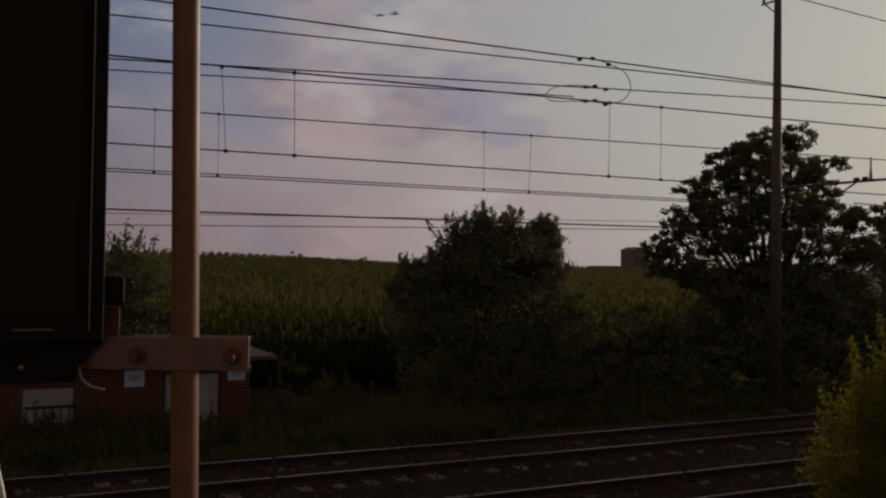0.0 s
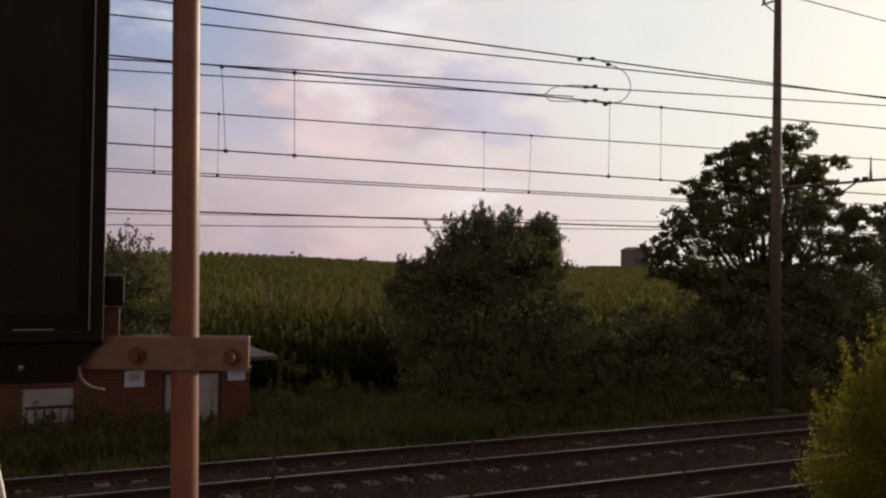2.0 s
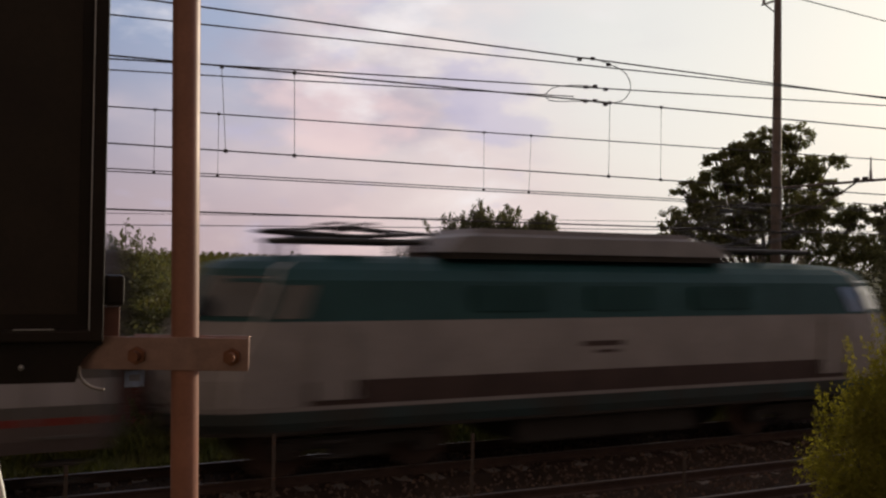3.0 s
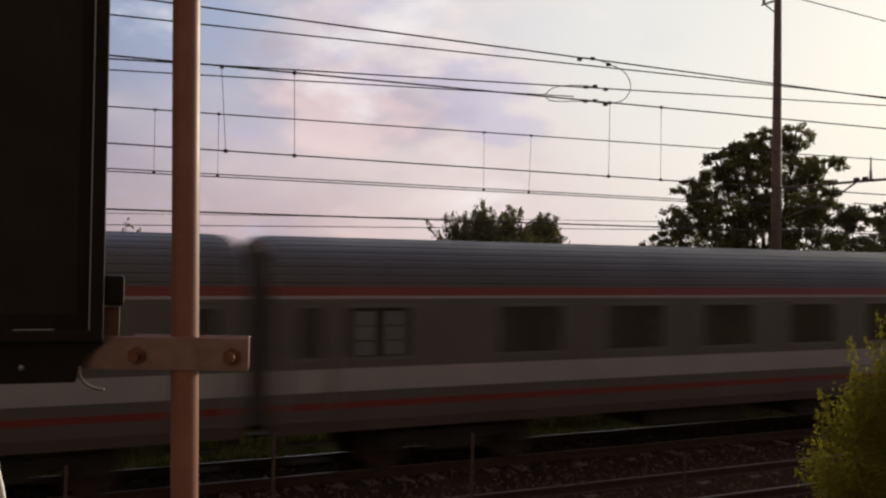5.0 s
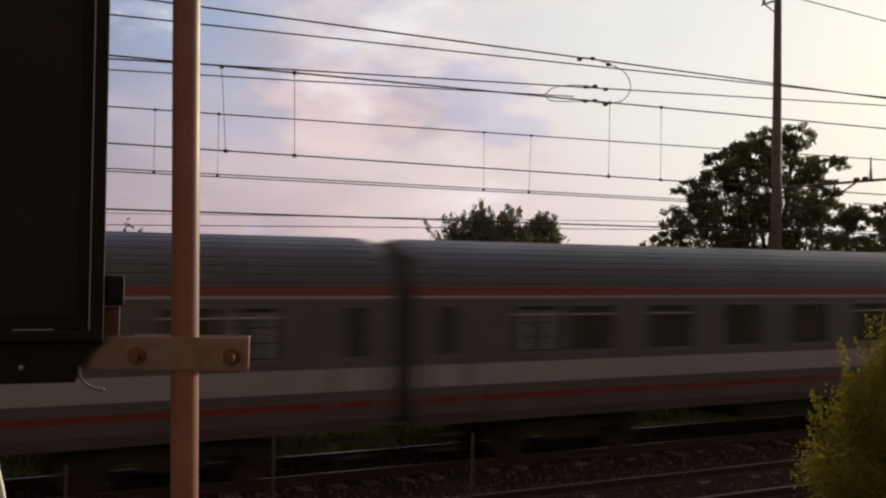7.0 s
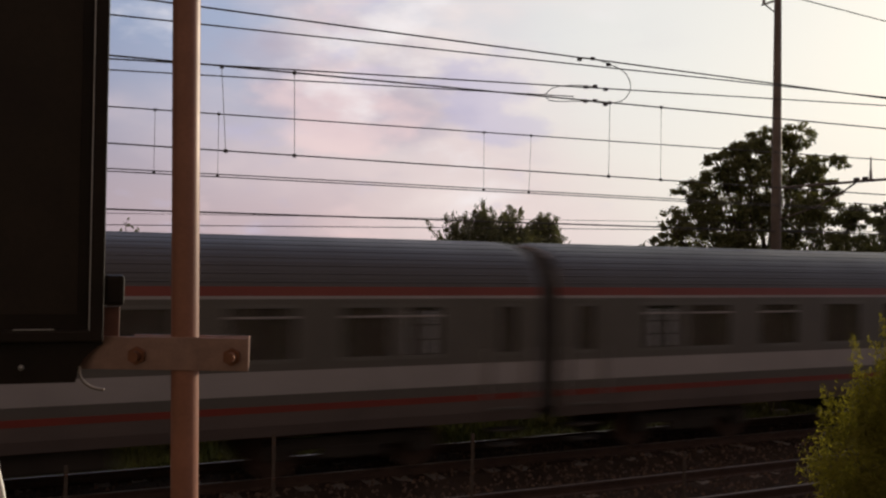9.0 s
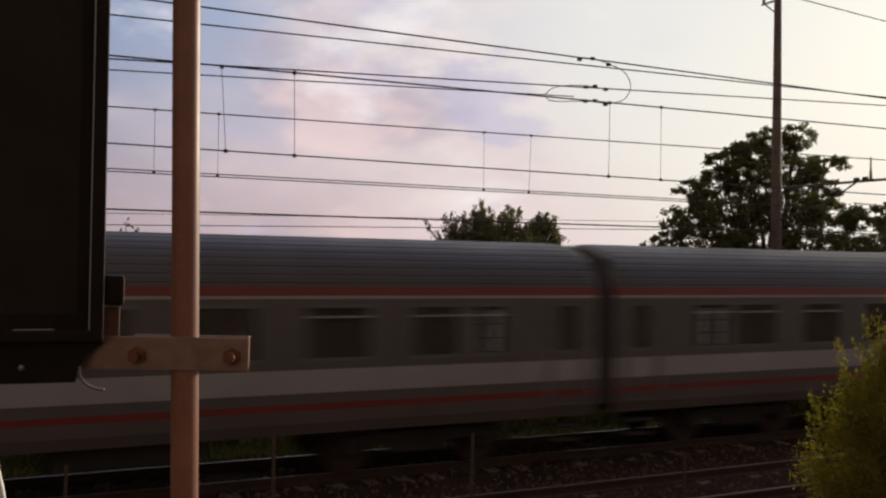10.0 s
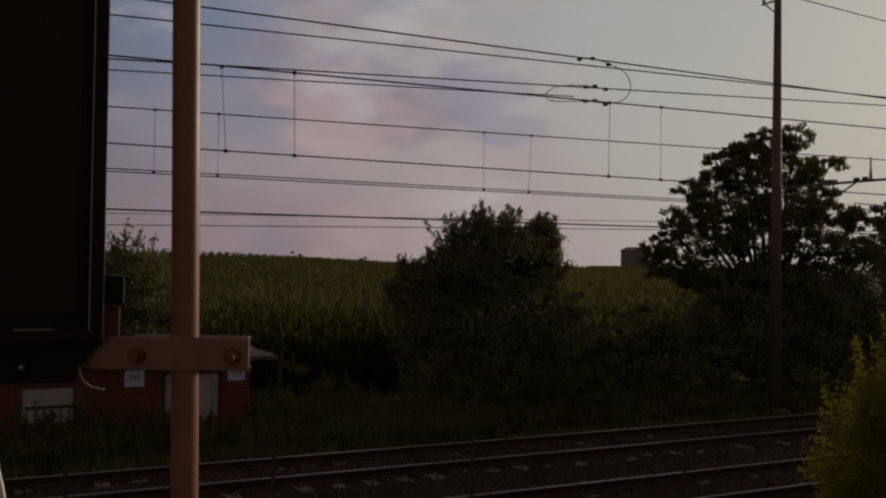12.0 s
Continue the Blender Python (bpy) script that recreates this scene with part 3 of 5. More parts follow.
# lobes: x, y, z of the centre from the plant's foot, then the half axes
TREE_LOBES = [(0.7, -0.3, 8.78, 0.73, 0.57, 0.47), (0.4, 0.3, 8.48, 0.94, 0.66, 0.45), (-1.35, 0, 8.08, 0.84, 0.66, 0.44), (-2.75, -0.3, 7.68, 0.62, 0.57, 0.35), (2.8, 0.3, 7.98, 1.04, 0.77, 0.35), (0.6, 0, 7.58, 1.36, 1.05, 0.56), (-1.55, -0.3, 7.18, 1.25, 0.95, 0.54), (-2.55, 0.3, 6.98, 0.84, 0.66, 0.47), (-3.85, 0, 6.68, 0.52, 0.57, 0.35), (1.5, -0.3, 6.98, 1.04, 0.86, 0.45), (-1.65, 0.3, 6.18, 1.56, 1.24, 0.62), (-3.75, 0, 5.88, 0.94, 0.77, 0.49), (0, -0.3, 6.18, 1.56, 1.24, 0.66), (2.9, 0.3, 6.18, 1.46, 1.14, 0.54), (4, 0, 5.98, 0.73, 0.57, 0.38), (-4.7, -0.3, 5.38, 0.52, 0.57, 0.32), (-2.8, 0.3, 5.08, 1.52, 1.22, 0.55), (-0.8, 0, 5.08, 1.61, 1.3, 0.6), (1.3, -0.3, 5.08, 1.52, 1.13, 0.6), (4.3, 0.3, 4.88, 1.12, 0.87, 0.58), (-5.1, 0, 4.78, 0.71, 0.52, 0.37), (-4.8, -0.3, 4.18, 1.12, 0.78, 0.47), (-2.3, 0.3, 3.88, 1.73, 1.22, 0.63), (-0.3, 0, 3.88, 1.84, 1.3, 0.64), (1.8, -0.3, 3.78, 1.94, 1.39, 0.66), (-1.6, 0.3, 2.58, 2.04, 1.47, 0.71), (0.7, 0, 2.68, 2.14, 1.56, 0.72), (2.6, -0.3, 2.78, 1.63, 1.22, 0.74), (-1.9, 0, 8, 0.56, 0.51, 0.32), (-0.5, 0.2, 8.75, 0.51, 0.51, 0.33)]
BUSH_LOBES = [(0.5, 0, 4.4, 1.4, 1.1, 0.55), (-0.2, 0.2, 3.7, 1.8, 1.0, 0.6), (-1.6, 0, 3.55, 0.7, 0.9, 0.5), (-2.45, 0, 3.45, 0.55, 0.8, 0.45), (2.15, 0, 4.8, 0.55, 0.8, 0.45), (-0.1, 0, 4.72, 0.9, 1.0, 0.6), (1.0, 0, 4.75, 1.0, 1.0, 0.55), (1.9, 0, 4.35, 0.75, 0.9, 0.6), (-1.0, 0, 3.9, 0.9, 1.1, 0.75), (-2.2, 0, 3.4, 0.85, 1.0, 0.65), (2.1, -.1, 4.0, 0.8, 1.0, 0.7), (0.3, -.3, 4.0, 2.0, 1.4, 1.1),
              (3.0, 0, 2.9, 0.8, 0.9, 0.7), (-1.9, -.2, 2.6, 1.1, 1.2, 1.0), (0.0, -.4, 2.4, 2.4, 1.5, 1.3), (1.9, -.3, 2.2, 1.7, 1.3, 1.1), (-1.5, -.3, 1.2, 1.3, 1.3, 1.0), (0.6, -.5, 1.1, 2.2, 1.4, 1.0)]
LOW_LOBES = [(0, 0, 2.1, 1.4, 1.2, 0.9), (-1.2, -.1, 1.3, 1.3, 1.1, 0.9), (1.2, -.1, 1.4, 1.4, 1.1, 0.9), (0.1, -.5, 0.8, 1.9, 1.1, 0.8)]


# ---------------------------------------------------------------- overhead line
def wire(name, label, pts, r, group):
    bm = bmesh.new()
    tube(bm, pts, r, 6)
    return tagged(part(name, bm, M_WIRE), label, "wire", group)


def build_wires():
    def line(y, x0, z0, x1, z1, ends=(-60, 130)):
        k = (z1 - z0) / (x1 - x0)
        out = []
        for i in range(20):
            x = ends[0] + (ends[1] - ends[0]) * i / 19
            out.append((x, y, z0 + k * (x - x0)))
        return out
    g = "overhead line wires"
    for dy in (-0.02, 0.02):
        wire("contact_wire", "dark copper contact wire over the far track", line(Y_FAR + dy * 1.5, 1.5, 5.05 - dy, 13.3, 5.08 - dy), 0.0105, g)
    wire("contact_wire", "dark copper contact wire over the near track", line(Y_NEAR, 1.1, 5.02, 10.2, 5.03), 0.0105, g)
    wire("messenger_wire", "stranded messenger wire above the far track", line(Y_FAR, 1.5, 6.08, 14.4, 6.29), 0.012, g)
    wire("messenger_wire", "stranded messenger wire above the near track", line(Y_NEAR, 1.1, 6.10, 11.9, 6.25), 0.012, g)
    wire("messenger_wire", "second messenger wire above the near track", line(Y_NEAR + .02, 1.1, 6.06, 12.2, 6.60), 0.0105, g)
    wire("messenger_wire", "third messenger wire above the near track", line(Y_NEAR + .05, 1.1, 5.93, 5.0, 6.11, ends=(-60, 8.0)), 0.009, g)
    wire("feeder_wire", "upper feeder wire above the near track", line(Y_NEAR, 2.25, 6.85, 12.2, 6.865), 0.012, g)
    wire("feeder_wire", "second feeder wire converging with the upper one", line(Y_NEAR + .03, 1.1, 6.61, 12.2, 6.84), 0.0105, g)
    wire("feeder_wire", "high feeder wire running to the mast top", line(Y_NEAR, 13.0, 8.44, 15.05, 8.34), 0.009, g)
    wire("earth_wire", "dark cable strung low along the masts", line(19.6, 1.93, 4.62, 20.3, 4.72), 0.02, g)
    wire("earth_wire", "thin cable strung low along the masts", line(19.6, 1.93, 4.30, 15.7, 4.62), 0.0105, g)
    wire("earth_wire", "thin pale cable along the masts", line(19.62, 9.8, 4.71, 19.8, 4.93), 0.007, g)
    # droppers between messenger and contact wires
    for y, items in ((Y_NEAR, ((2.52, 6.11, 2.59, 5.02), (3.49, 6.13, 3.51, 5.02), (8.66, 6.20, 8.65, 5.03), (9.69, 6.22, 9.69, 5.03))),
                     (Y_FAR, ((2.25, 6.09, 2.25, 5.05), (3.3, 6.11, 3.3, 5.05), (8.46, 6.19, 8.47, 5.07), (9.54, 6.21, 9.50, 5.07)))):
        for x0, z0, x1, z1 in items:
            d = empty("dropper", "thin wire dropper clamped between two overhead wires", "dropper", (x0, y, z0), "droppers")
            part("hanger_wire", rod(bmesh.new(), (0, 0, 0), (x1 - x0, 0, z1 - z0), 0.0045, seg=6), M_WIRE, d)
            for c in ((0, 0, 0), (x1 - x0, 0, z1 - z0)):
                bm = bmesh.new()
                box(bm, c, (0.05, 0.03, 0.05), 0.008)
                part("clamp", bm, M_CLAMP, d)
    # the jumper loop that joins feeder and messengers
    j = empty("jumper_cable", "looped jumper cable clamped between feeder and messenger wires", "cable", (8.3, Y_NEAR - 0.03, 6.4))
    loop = [(-0.40, 0, 0.44), (0.0, 0, 0.46), (0.35, 0, 0.40), (0.62, 0, 0.31), (0.74, 0, 0.10), (0.62, 0, -0.12), (0.30, 0, -0.215), (-0.1, 0, -0.22), (-0.5, 0, -0.26), (-0.78, 0, -0.27), (-0.86, 0, -0.19), (-0.72, 0, -0.07), (-0.4, 0, 0.0), (0.0, 0, 0.02), (0.32, 0, -0.02)]
    fine = []
    for i in range(len(loop) - 1):
        p0, p1, p2, p3 = (Vector(loop[max(0, min(len(loop) - 1, i + k))]) for k in (-1, 0, 1, 2))
        for s in range(5):
            t = s / 5
            fine.append(0.5 * ((2 * p1) + (p2 - p0) * t + (2 * p0 - 5 * p1 + 4 * p2 - p3) * t * t + (3 * p1 - p0 - 3 * p2 + p3) * t ** 3))
    part("cable_loop", tube(bmesh.new(), fine, 0.007, 6), M_WIRE, j)
    for c in ((-.25, 0, .42), (0, 0, .46), (.3, 0, .40), (-.13, 0, .0), (.05, 0, .03), (.25, 0, .0), (-.13, 0, -.22), (.05, 0, -.20), (.25, 0, -.24)):
        bm = bmesh.new()
        box(bm, c, (0.07, 0.045, 0.05), 0.01)
        part("clamp", bm, M_CLAMP, j)


def build_mast():
    m = empty("catenary_mast", "tapered weathered steel catenary mast beside the tree", "mast", (20.45, 19.7, -0.55))
    part("pole", tube(bmesh.new(), [(0, 0, -0.1), (0, 0, 6), (0, 0, 12.9)], [0.185, 0.15, 0.10], 12), M_MAST, m, smooth=True)
    bm = bmesh.new()
    box(bm, (0, 0, -0.02), (0.6, 0.6, 0.2), 0.03)
    part("footing", bm, M_CONCRETE, m)
    # cantilever over the far track
    a = part("cantilever", rod(bmesh.new(), (0, -0.15, 6.53), (0, -4.6, 6.50), 0.035), M_MAST, m)
    part("stay_tube", tube(bmesh.new(), [(0, -0.15, 5.6), (0, -1.6, 5.95), (0, -2.3, 6.25), (0, -2.75, 6.48)], 0.025, 8), M_MAST, a)
    bm = bmesh.new()
    rod(bm, (0, -3.22, 6.5), (0, -3.22, 7.12), 0.02)
    for i in range(4):
        rod(bm, (0, -3.22, 6.56 + 0.06 * i), (0, -3.22, 6.60 + 0.06 * i), 0.07 - 0.009 * i, 0.035)
    part("insulator", bm, M_PORCELAIN, a)
    for y in (-2.78, -3.05):
        bm = bmesh.new()
        box(bm, (0, y, 6.55), (0.09, 0.14, 0.14), 0.02)
        part("clamp", bm, M_CLAMP, a)
    part("registration_arm", tube(bmesh.new(), [(0, -2.7, 5.95), (0, -3.4, 5.85), (0, -4.05, 5.62)], 0.015, 6), M_MAST, a)
    # bracket near the top
    bm = bmesh.new()
    rod(bm, (0, 0, 12.10), (0, 0.62, 12.10), 0.03)
    rod(bm, (0, 0.05, 11.7), (0, 0.5, 12.08), 0.02)
    part("top_bracket", bm, M_MAST, m)
    bm = bmesh.new()
    rod(bm, (0, 0.55, 12.1), (0, 0.55, 12.45), 0.05, 0.03)
    part("insulator", bm, M_PORCELAIN, m)


# ---------------------------------------------------------------- hut
def build_hut():
    h = empty("trackside_hut", "low red brick trackside hut with a flat concrete roof", "hut", (0.0, 21.0, -0.62))
    x0, x1, depth, top = -1.6, 5.25, 2.6, 1.95
    # openings on the front: x from, to, z from, to
    doors = [(3.30, 4.62, 0.0, 1.72)]
    wins = [(0.45, 1.48, 0.72, 1.47)]
    bm = bmesh.new()
    cuts = sorted([(a, b, c, d) for a, b, c, d in doors + wins])
    x = x0
    for a, b, c, d in cuts:
        box(bm, ((x + a) / 2, 0.125, top / 2), (a - x, 0.23, top))
        if c > 0:
            box(bm, ((a + b) / 2, 0.125, c / 2), (b - a, 0.23, c))
        box(bm, ((a + b) / 2, 0.125, (d + top) / 2), (b - a, 0.23, top - d))
        x = b
    box(bm, ((x + x1) / 2, 0.125, top / 2), (x1 - x, 0.23, top))
    box(bm, (x0 + 0.12, depth / 2 + 0.12, top / 2), (0.24, depth - 0.02, top))
    box(bm, (x1 - 0.12, depth / 2 + 0.12, top / 2), (0.24, depth - 0.02, top))
    box(bm, ((x0 + x1) / 2, depth + 0.25, top / 2), (x1 - x0, 0.24, top))
    wall = part("wall", bm, M_MORTAR, h)
    bm = bmesh.new()
    box(bm, ((x0 + x1) / 2 + 0.1, depth / 2 + 0.1, top + 0.05), (x1 - x0 + 0.95, depth + 0.9, 0.10), 0.02)
    part("roof_slab", bm, M_SLAB, h, "grey concrete roof slab with an overhang")
    # door
    bm = bmesh.new()
    box(bm, (3.96, 0.10, 0.86), (1.20, 0.05, 1.68), 0.008)
    for i in range(5):
        box(bm, (3.42 + 0.27 * i, 0.07, 0.86), (0.24, 0.02, 1.62), 0.006)
    door = part("door", bm, M_GREYDOOR, h, "pale grey boarded door")
    bm = bmesh.new()
    rod(bm, (4.42, 0.02, 0.9), (4.42, 0.02, 1.04), 0.014)
    box(bm, (4.42, 0.045, 0.97), (0.04, 0.03, 0.2), 0.005)
    part("handle", bm, M_STEEL, door)
    bm = bmesh.new()
    box(bm, (3.33, 0.05, 0.86), (0.07, 0.12, 1.72), 0.006)
    box(bm, (4.59, 0.05, 0.86), (0.07, 0.12, 1.72), 0.006)
    box(bm, (3.96, 0.05, 1.69), (1.19, 0.12, 0.06), 0.006)
    part("door_frame", bm, M_SKIRT, h, "dark brown-painted door frame")
    # shuttered window
    bm = bmesh.new()
    box(bm, (0.965, 0.06, 1.095), (1.0, 0.05, 0.72), 0.008)
    win = part("window", bm, M_GREYDOOR, h, "pale grey window shutter with a dark rail")
    bm = bmesh.new()
    box(bm, (0.965, 0.025, 1.06), (0.9, 0.02, 0.06), 0.004)
    for i in range(6):
        box(bm, (0.55 + 0.166 * i, 0.028, 0.88), (0.02, 0.012, 0.30), 0.002)
    part("rail", bm, M_SKIRT, win)
    for x, z, w, hh in ((2.70, 1.62, 0.42, 0.36), (4.95, 1.66, 0.40, 0.34)):
        bm = bmesh.new()
        box(bm, (x, -0.012, z - 0.02), (w, 0.02, hh), 0.005)
        sign = part("notice_plate", bm, M_WHITE, h, "white enamel plate on the wall, coloured with the sky's blue reflection")
        bm = bmesh.new()
        box(bm, (x, -0.026, z), (w * 0.55, 0.006, hh * 0.4), 0.002)
        part("panel", bm, M_GREYDOOR, sign)
    return wall, (x0, x1, top, doors + wins)


def build_bricks(wall, plan):
    """Brick courses on the hut's front, one piece each."""
    x0, x1, top, holes = plan
    bm = bmesh.new()
    box(bm, (0, 0, 0), (0.24, 0.02, 0.066), 0.0)
    brick = bpy.data.meshes.new("brick")
    bm.to_mesh(brick)
    bm.free()
    brick.materials.append(M_BRICK)
    for j in range(25):
        z = 0.06 + j * 0.0765
        gaps = sorted((a, b) for a, b, c, d in holes if c - 0.03 < z < d + 0.03)
        runs, x = [], x0
        for a, b in gaps:
            runs.append((x, a))
            x = b
        runs.append((x, x1))
        for a, b in runs:
            x = a - (0.126 if j % 2 else 0.0)
            while x < b - 0.02:
                left, right = max(x, a), min(x + 0.24, b)
                if right - left > 0.04:
                    o = new("brick", brick)
                    o.parent = wall
                    o.location = ((left + right) / 2, 0.002 + RNG.uniform(-0.004, 0.003), z)
                    o.scale = ((right - left) / 0.24, 1, 1)
                x += 0.252


# ---------------------------------------------------------------- foreground box, pole, bracket
def build_foreground():
    pole = tagged(part("pole", tube(bmesh.new(), [(0.381, 2.058, 1.7), (0.374, 2.052, 3.063), (0.356, 2.04, 4.161), (0.345, 2.035, 5.2)], 0.0298, 28), M_POLE, smooth=True),
                  "red-brown painted steel pole with a sunlit edge", "pole")
    # local frame: x along the box's face, y away from the viewer
    across = Vector((0.285, -0.139, 0)).normalized()
    away = Vector((0, 0, 1)).cross(across).normalized()
    m = Matrix(((across.x, away.x, 0, 0.374), (across.y, away.y, 0, 2.052), (0, 0, 1, 0), (0, 0, 0, 1)))
    b = empty("equipment_box", "black enamelled metal equipment box with a recessed front", "box")
    near = Matrix.Translation(EYE) @ Matrix.Scale(0.972, 4) @ Matrix.Translation(-Vector(EYE))
    b.matrix_world = near @ Matrix(((0.995, 0.0988, 0, 0.2060), (-0.0988, 0.995, 0, 2.126), (0, 0, 1, 0), (0, 0, 0, 1)))
    xr, zb, zt = 0.0, 3.315, 4.75
    xl = xr - 0.85
    bm = bmesh.new()
    box(bm, ((xl + xr) / 2, 0.10, (zb + 0.085 + zt) / 2), (xr - xl, 0.16, zt - zb - 0.085), 0.008)
    body = part("body", bm, M_DARKPAINT, b)
    for c, s in (((xr - 0.014, 0.005, (zb + 0.09 + zt) / 2), (0.028, 0.03, zt - zb - 0.09)), ((xl + 0.02, 0.005, (zb + 0.09 + zt) / 2), (0.04, 0.03, zt - zb - 0.09)),
                 (((xl + xr) / 2, 0.0065, zb + 0.103), (xr - xl - 0.004, 0.03, 0.026)), (((xl + xr) / 2, 0.005, zt - 0.02), (xr - xl - 0.08, 0.03, 0.04))):
        bm = bmesh.new()
        box(bm, c, s, 0.005)
        part("front_frame", bm, M_DARKPAINT, b)
    bm = bmesh.new()
    box(bm, ((xl + xr) / 2 - 0.02, 0.062, (zb + zt) / 2 + 0.05), (xr - xl - 0.07, 0.09, zt - zb - 0.2))
    part("front_panel", bm, M_DUSTY, b, "dusty black recessed panel")
    bow = [(0.0, 3.399), (-0.014, 3.391), (-0.027, 3.379), (-0.038, 3.367), (-0.046, 3.355), (-0.051, 3.343), (-0.0525, 3.331)]
    bm = bmesh.new()
    prism(bm, [(xl + 0.02, 3.402), (0.0, 3.402)] + bow + [(-0.056, zb), (xl + 0.02, zb)], 0.13, Matrix.Translation((0, 0.085, 0)))
    part("base", bm, M_DARKPAINT, b)
    hook = [(-0.0525, 3.348), (-0.0525, 3.334), (-0.049, 3.322), (-0.042, 3.312), (-0.032, 3.304), (-0.018, 3.298), (-0.003, 3.2955)]
    bm = bmesh.new()
    tube(bm, [(x + 0.005, 0.012, z + 0.003) for x, z in hook], 0.0036, 8)
    ball(bm, (0.001, 0.012, 3.2985), (0.0045, 0.004, 0.004), 8)
    part("lip", bm, M_RAIL_TOP, b, "bright curled metal lip")
    # thin steel strips added to draw the highlights on the frame's inner edges
    for c, sz in (((xr - 0.0295, -0.004, (zb + 0.115 + zt) / 2), (0.003, 0.012, zt - zb - 0.115)), ((xr - 0.140, -0.004, zb + 0.118), (0.080, 0.012, 0.003))):
        bm = bmesh.new()
        box(bm, c, sz, 0.001)
        part("highlight_strip", bm, M_STEEL, b, "thin metal strip added as the highlight along the frame's edge")
    bm = bmesh.new()
    ball(bm, (xr - 0.165, 0.018, zb + 0.035), (0.0065, 0.005, 0.0065))
    part("screw", bm, M_STEEL, b)
    bm = bmesh.new()
    box(bm, (xr + 0.020, 0.04, 3.517), (0.046, 0.03, 0.07), 0.010)
    part("latch", bm, M_DARKPAINT, b)
    bm = bmesh.new()
    box(bm, (xr + 0.016, 0.05, 3.443), (0.036, 0.02, 0.075), 0.004)
    part("latch_bar", bm, M_BOXRUST, b)
    # bracket plate clamped to the pole
    p = empty("mounting_bracket", "galvanised steel mounting bracket bolted around the pole", "bracket")
    p.matrix_world = m
    bm = bmesh.new()
    box(bm, (-0.046, -0.034, 3.384), (0.378, 0.005, 0.072), 0.0015)
    part("plate", bm, M_PLATE, p)
    bm = bmesh.new()
    box(bm, (0, 0.037, 3.384), (0.26, 0.005, 0.07), 0.002)
    part("back_strap", bm, M_PLATE, p)
    for x in (-0.098, 0.108):
        bm = bmesh.new()
        rod(bm, (x, -0.046, 3.379), (x, -0.036, 3.379), 0.020, seg=6)
        rod(bm, (x, -0.066, 3.379), (x, -0.046, 3.379), 0.011, seg=12)
        rod(bm, (x, -0.036, 3.379), (x, 0.045, 3.379), 0.006, seg=8)
        part("bolt", bm, M_BOLT, p, "rusty hexagonal bolt")
    # white plastic conduit below the box
    c = tagged(part("conduit", tube(bmesh.new(), [(-0.005, 2.236, 3.16), (0.000, 2.234, 3.12), (0.009, 2.230, 3.08), (0.018, 2.226, 3.03), (0.02, 2.225, 2.4), (0.02, 2.225, 1.8)], 0.008, 10), M_PVC, smooth=True), "thin white plastic conduit below the box", "conduit")


def build_trough():
    t = empty("cable_trough", "half-buried concrete cable trough beside the far track", "cable trough", (1.75, 19.9, -0.60))
    for i in range(3):
        bm = bmesh.new()
        box(bm, (-1.05 + 0.7 * i, 0.012 * (i % 2), 0.10), (0.68, 0.34, 0.07), 0.012)
        part("lid", bm, M_CONCRETE, t)
    bm = bmesh.new()
    box(bm, (-0.35, 0, 0.0), (2.1, 0.30, 0.13), 0.01)
    part("channel", bm, M_CONCRETE, t)


def build_fence():
    for x, y, top, lean in ((0.62, 9.95, 1.50, 0.5), (2.81, 10.0, 1.66, -0.4), (5.30, 10.0, 1.50, 0.6), (8.67, 10.0, 1.02, 0.8)):
        f = empty("fence_post", "thin rusty steel angle fence post beside the track", "post", (x, y, -0.6), "fence posts")
        bm = bmesh.new()
        box(bm, (0, 0, (top + 0.6) / 2), (0.036, 0.005, top + 0.6), 0.0)
        box(bm, (-0.0155, 0.0155, (top + 0.6) / 2), (0.005, 0.026, top + 0.6), 0.0)
        part("angle_bar", bm, M_POST, f)
        for i in range(3):
            bm = bmesh.new()
            rod(bm, (0, -0.012, top + 0.5 - 0.4 * i), (0, 0.012, top + 0.5 - 0.4 * i), 0.008, seg=6)
            part("bolt", bm, M_BOLT, f)
        f.rotation_euler = (0, radians(lean), 0)


# ---------------------------------------------------------------- train
COACH = 26.4


def strip(profile, x0, x1):
    """Side sheets on both sides of a coach from a (half width, z) profile, 2 cm thick."""
    bm = bmesh.new()
    for s in (-1, 1):
        o = [bm.verts.new((x, s * w, z)) for x in (x0, x1) for w, z in profile]
        i_ = [bm.verts.new((x, s * (w - 0.02), z)) for x in (x0, x1) for w, z in profile]
        n = len(profile)
        for a in range(n - 1):
            bm.faces.new((o[a], o[a + 1], o[n + a + 1], o[n + a]))
            bm.faces.new((i_[a], i_[n + a], i_[n + a + 1], i_[a + 1]))
        bm.faces.new((o[0], o[n], i_[n], i_[0]))
        bm.faces.new((o[n - 1], i_[n - 1], i_[2 * n - 1], o[2 * n - 1]))
    return bm


def ring(bm, x0, x1, z0, z1, y, width, thick):
    """A flat rectangular frame in one piece, facing along y."""
    loops = []
    for dy in (-thick / 2, thick / 2):
        for k in (0.0, width):
            loops.append([bm.verts.new((x, y + dy, z)) for x, z in ((x0 + k, z0 + k), (x1 - k, z0 + k), (x1 - k, z1 - k), (x0 + k, z1 - k))])
    fo, fi, bo, bi = loops
    for i in range(4):
        j = (i + 1) % 4
        bm.faces.new((fo[i], fo[j], fi[j], fi[i]))
        bm.faces.new((bo[i], bi[i], bi[j], bo[j]))
        bm.faces.new((fo[i], bo[i], bo[j], fo[j]))
        bm.faces.new((fi[i], fi[j], bi[j], bi[i]))
    return bm


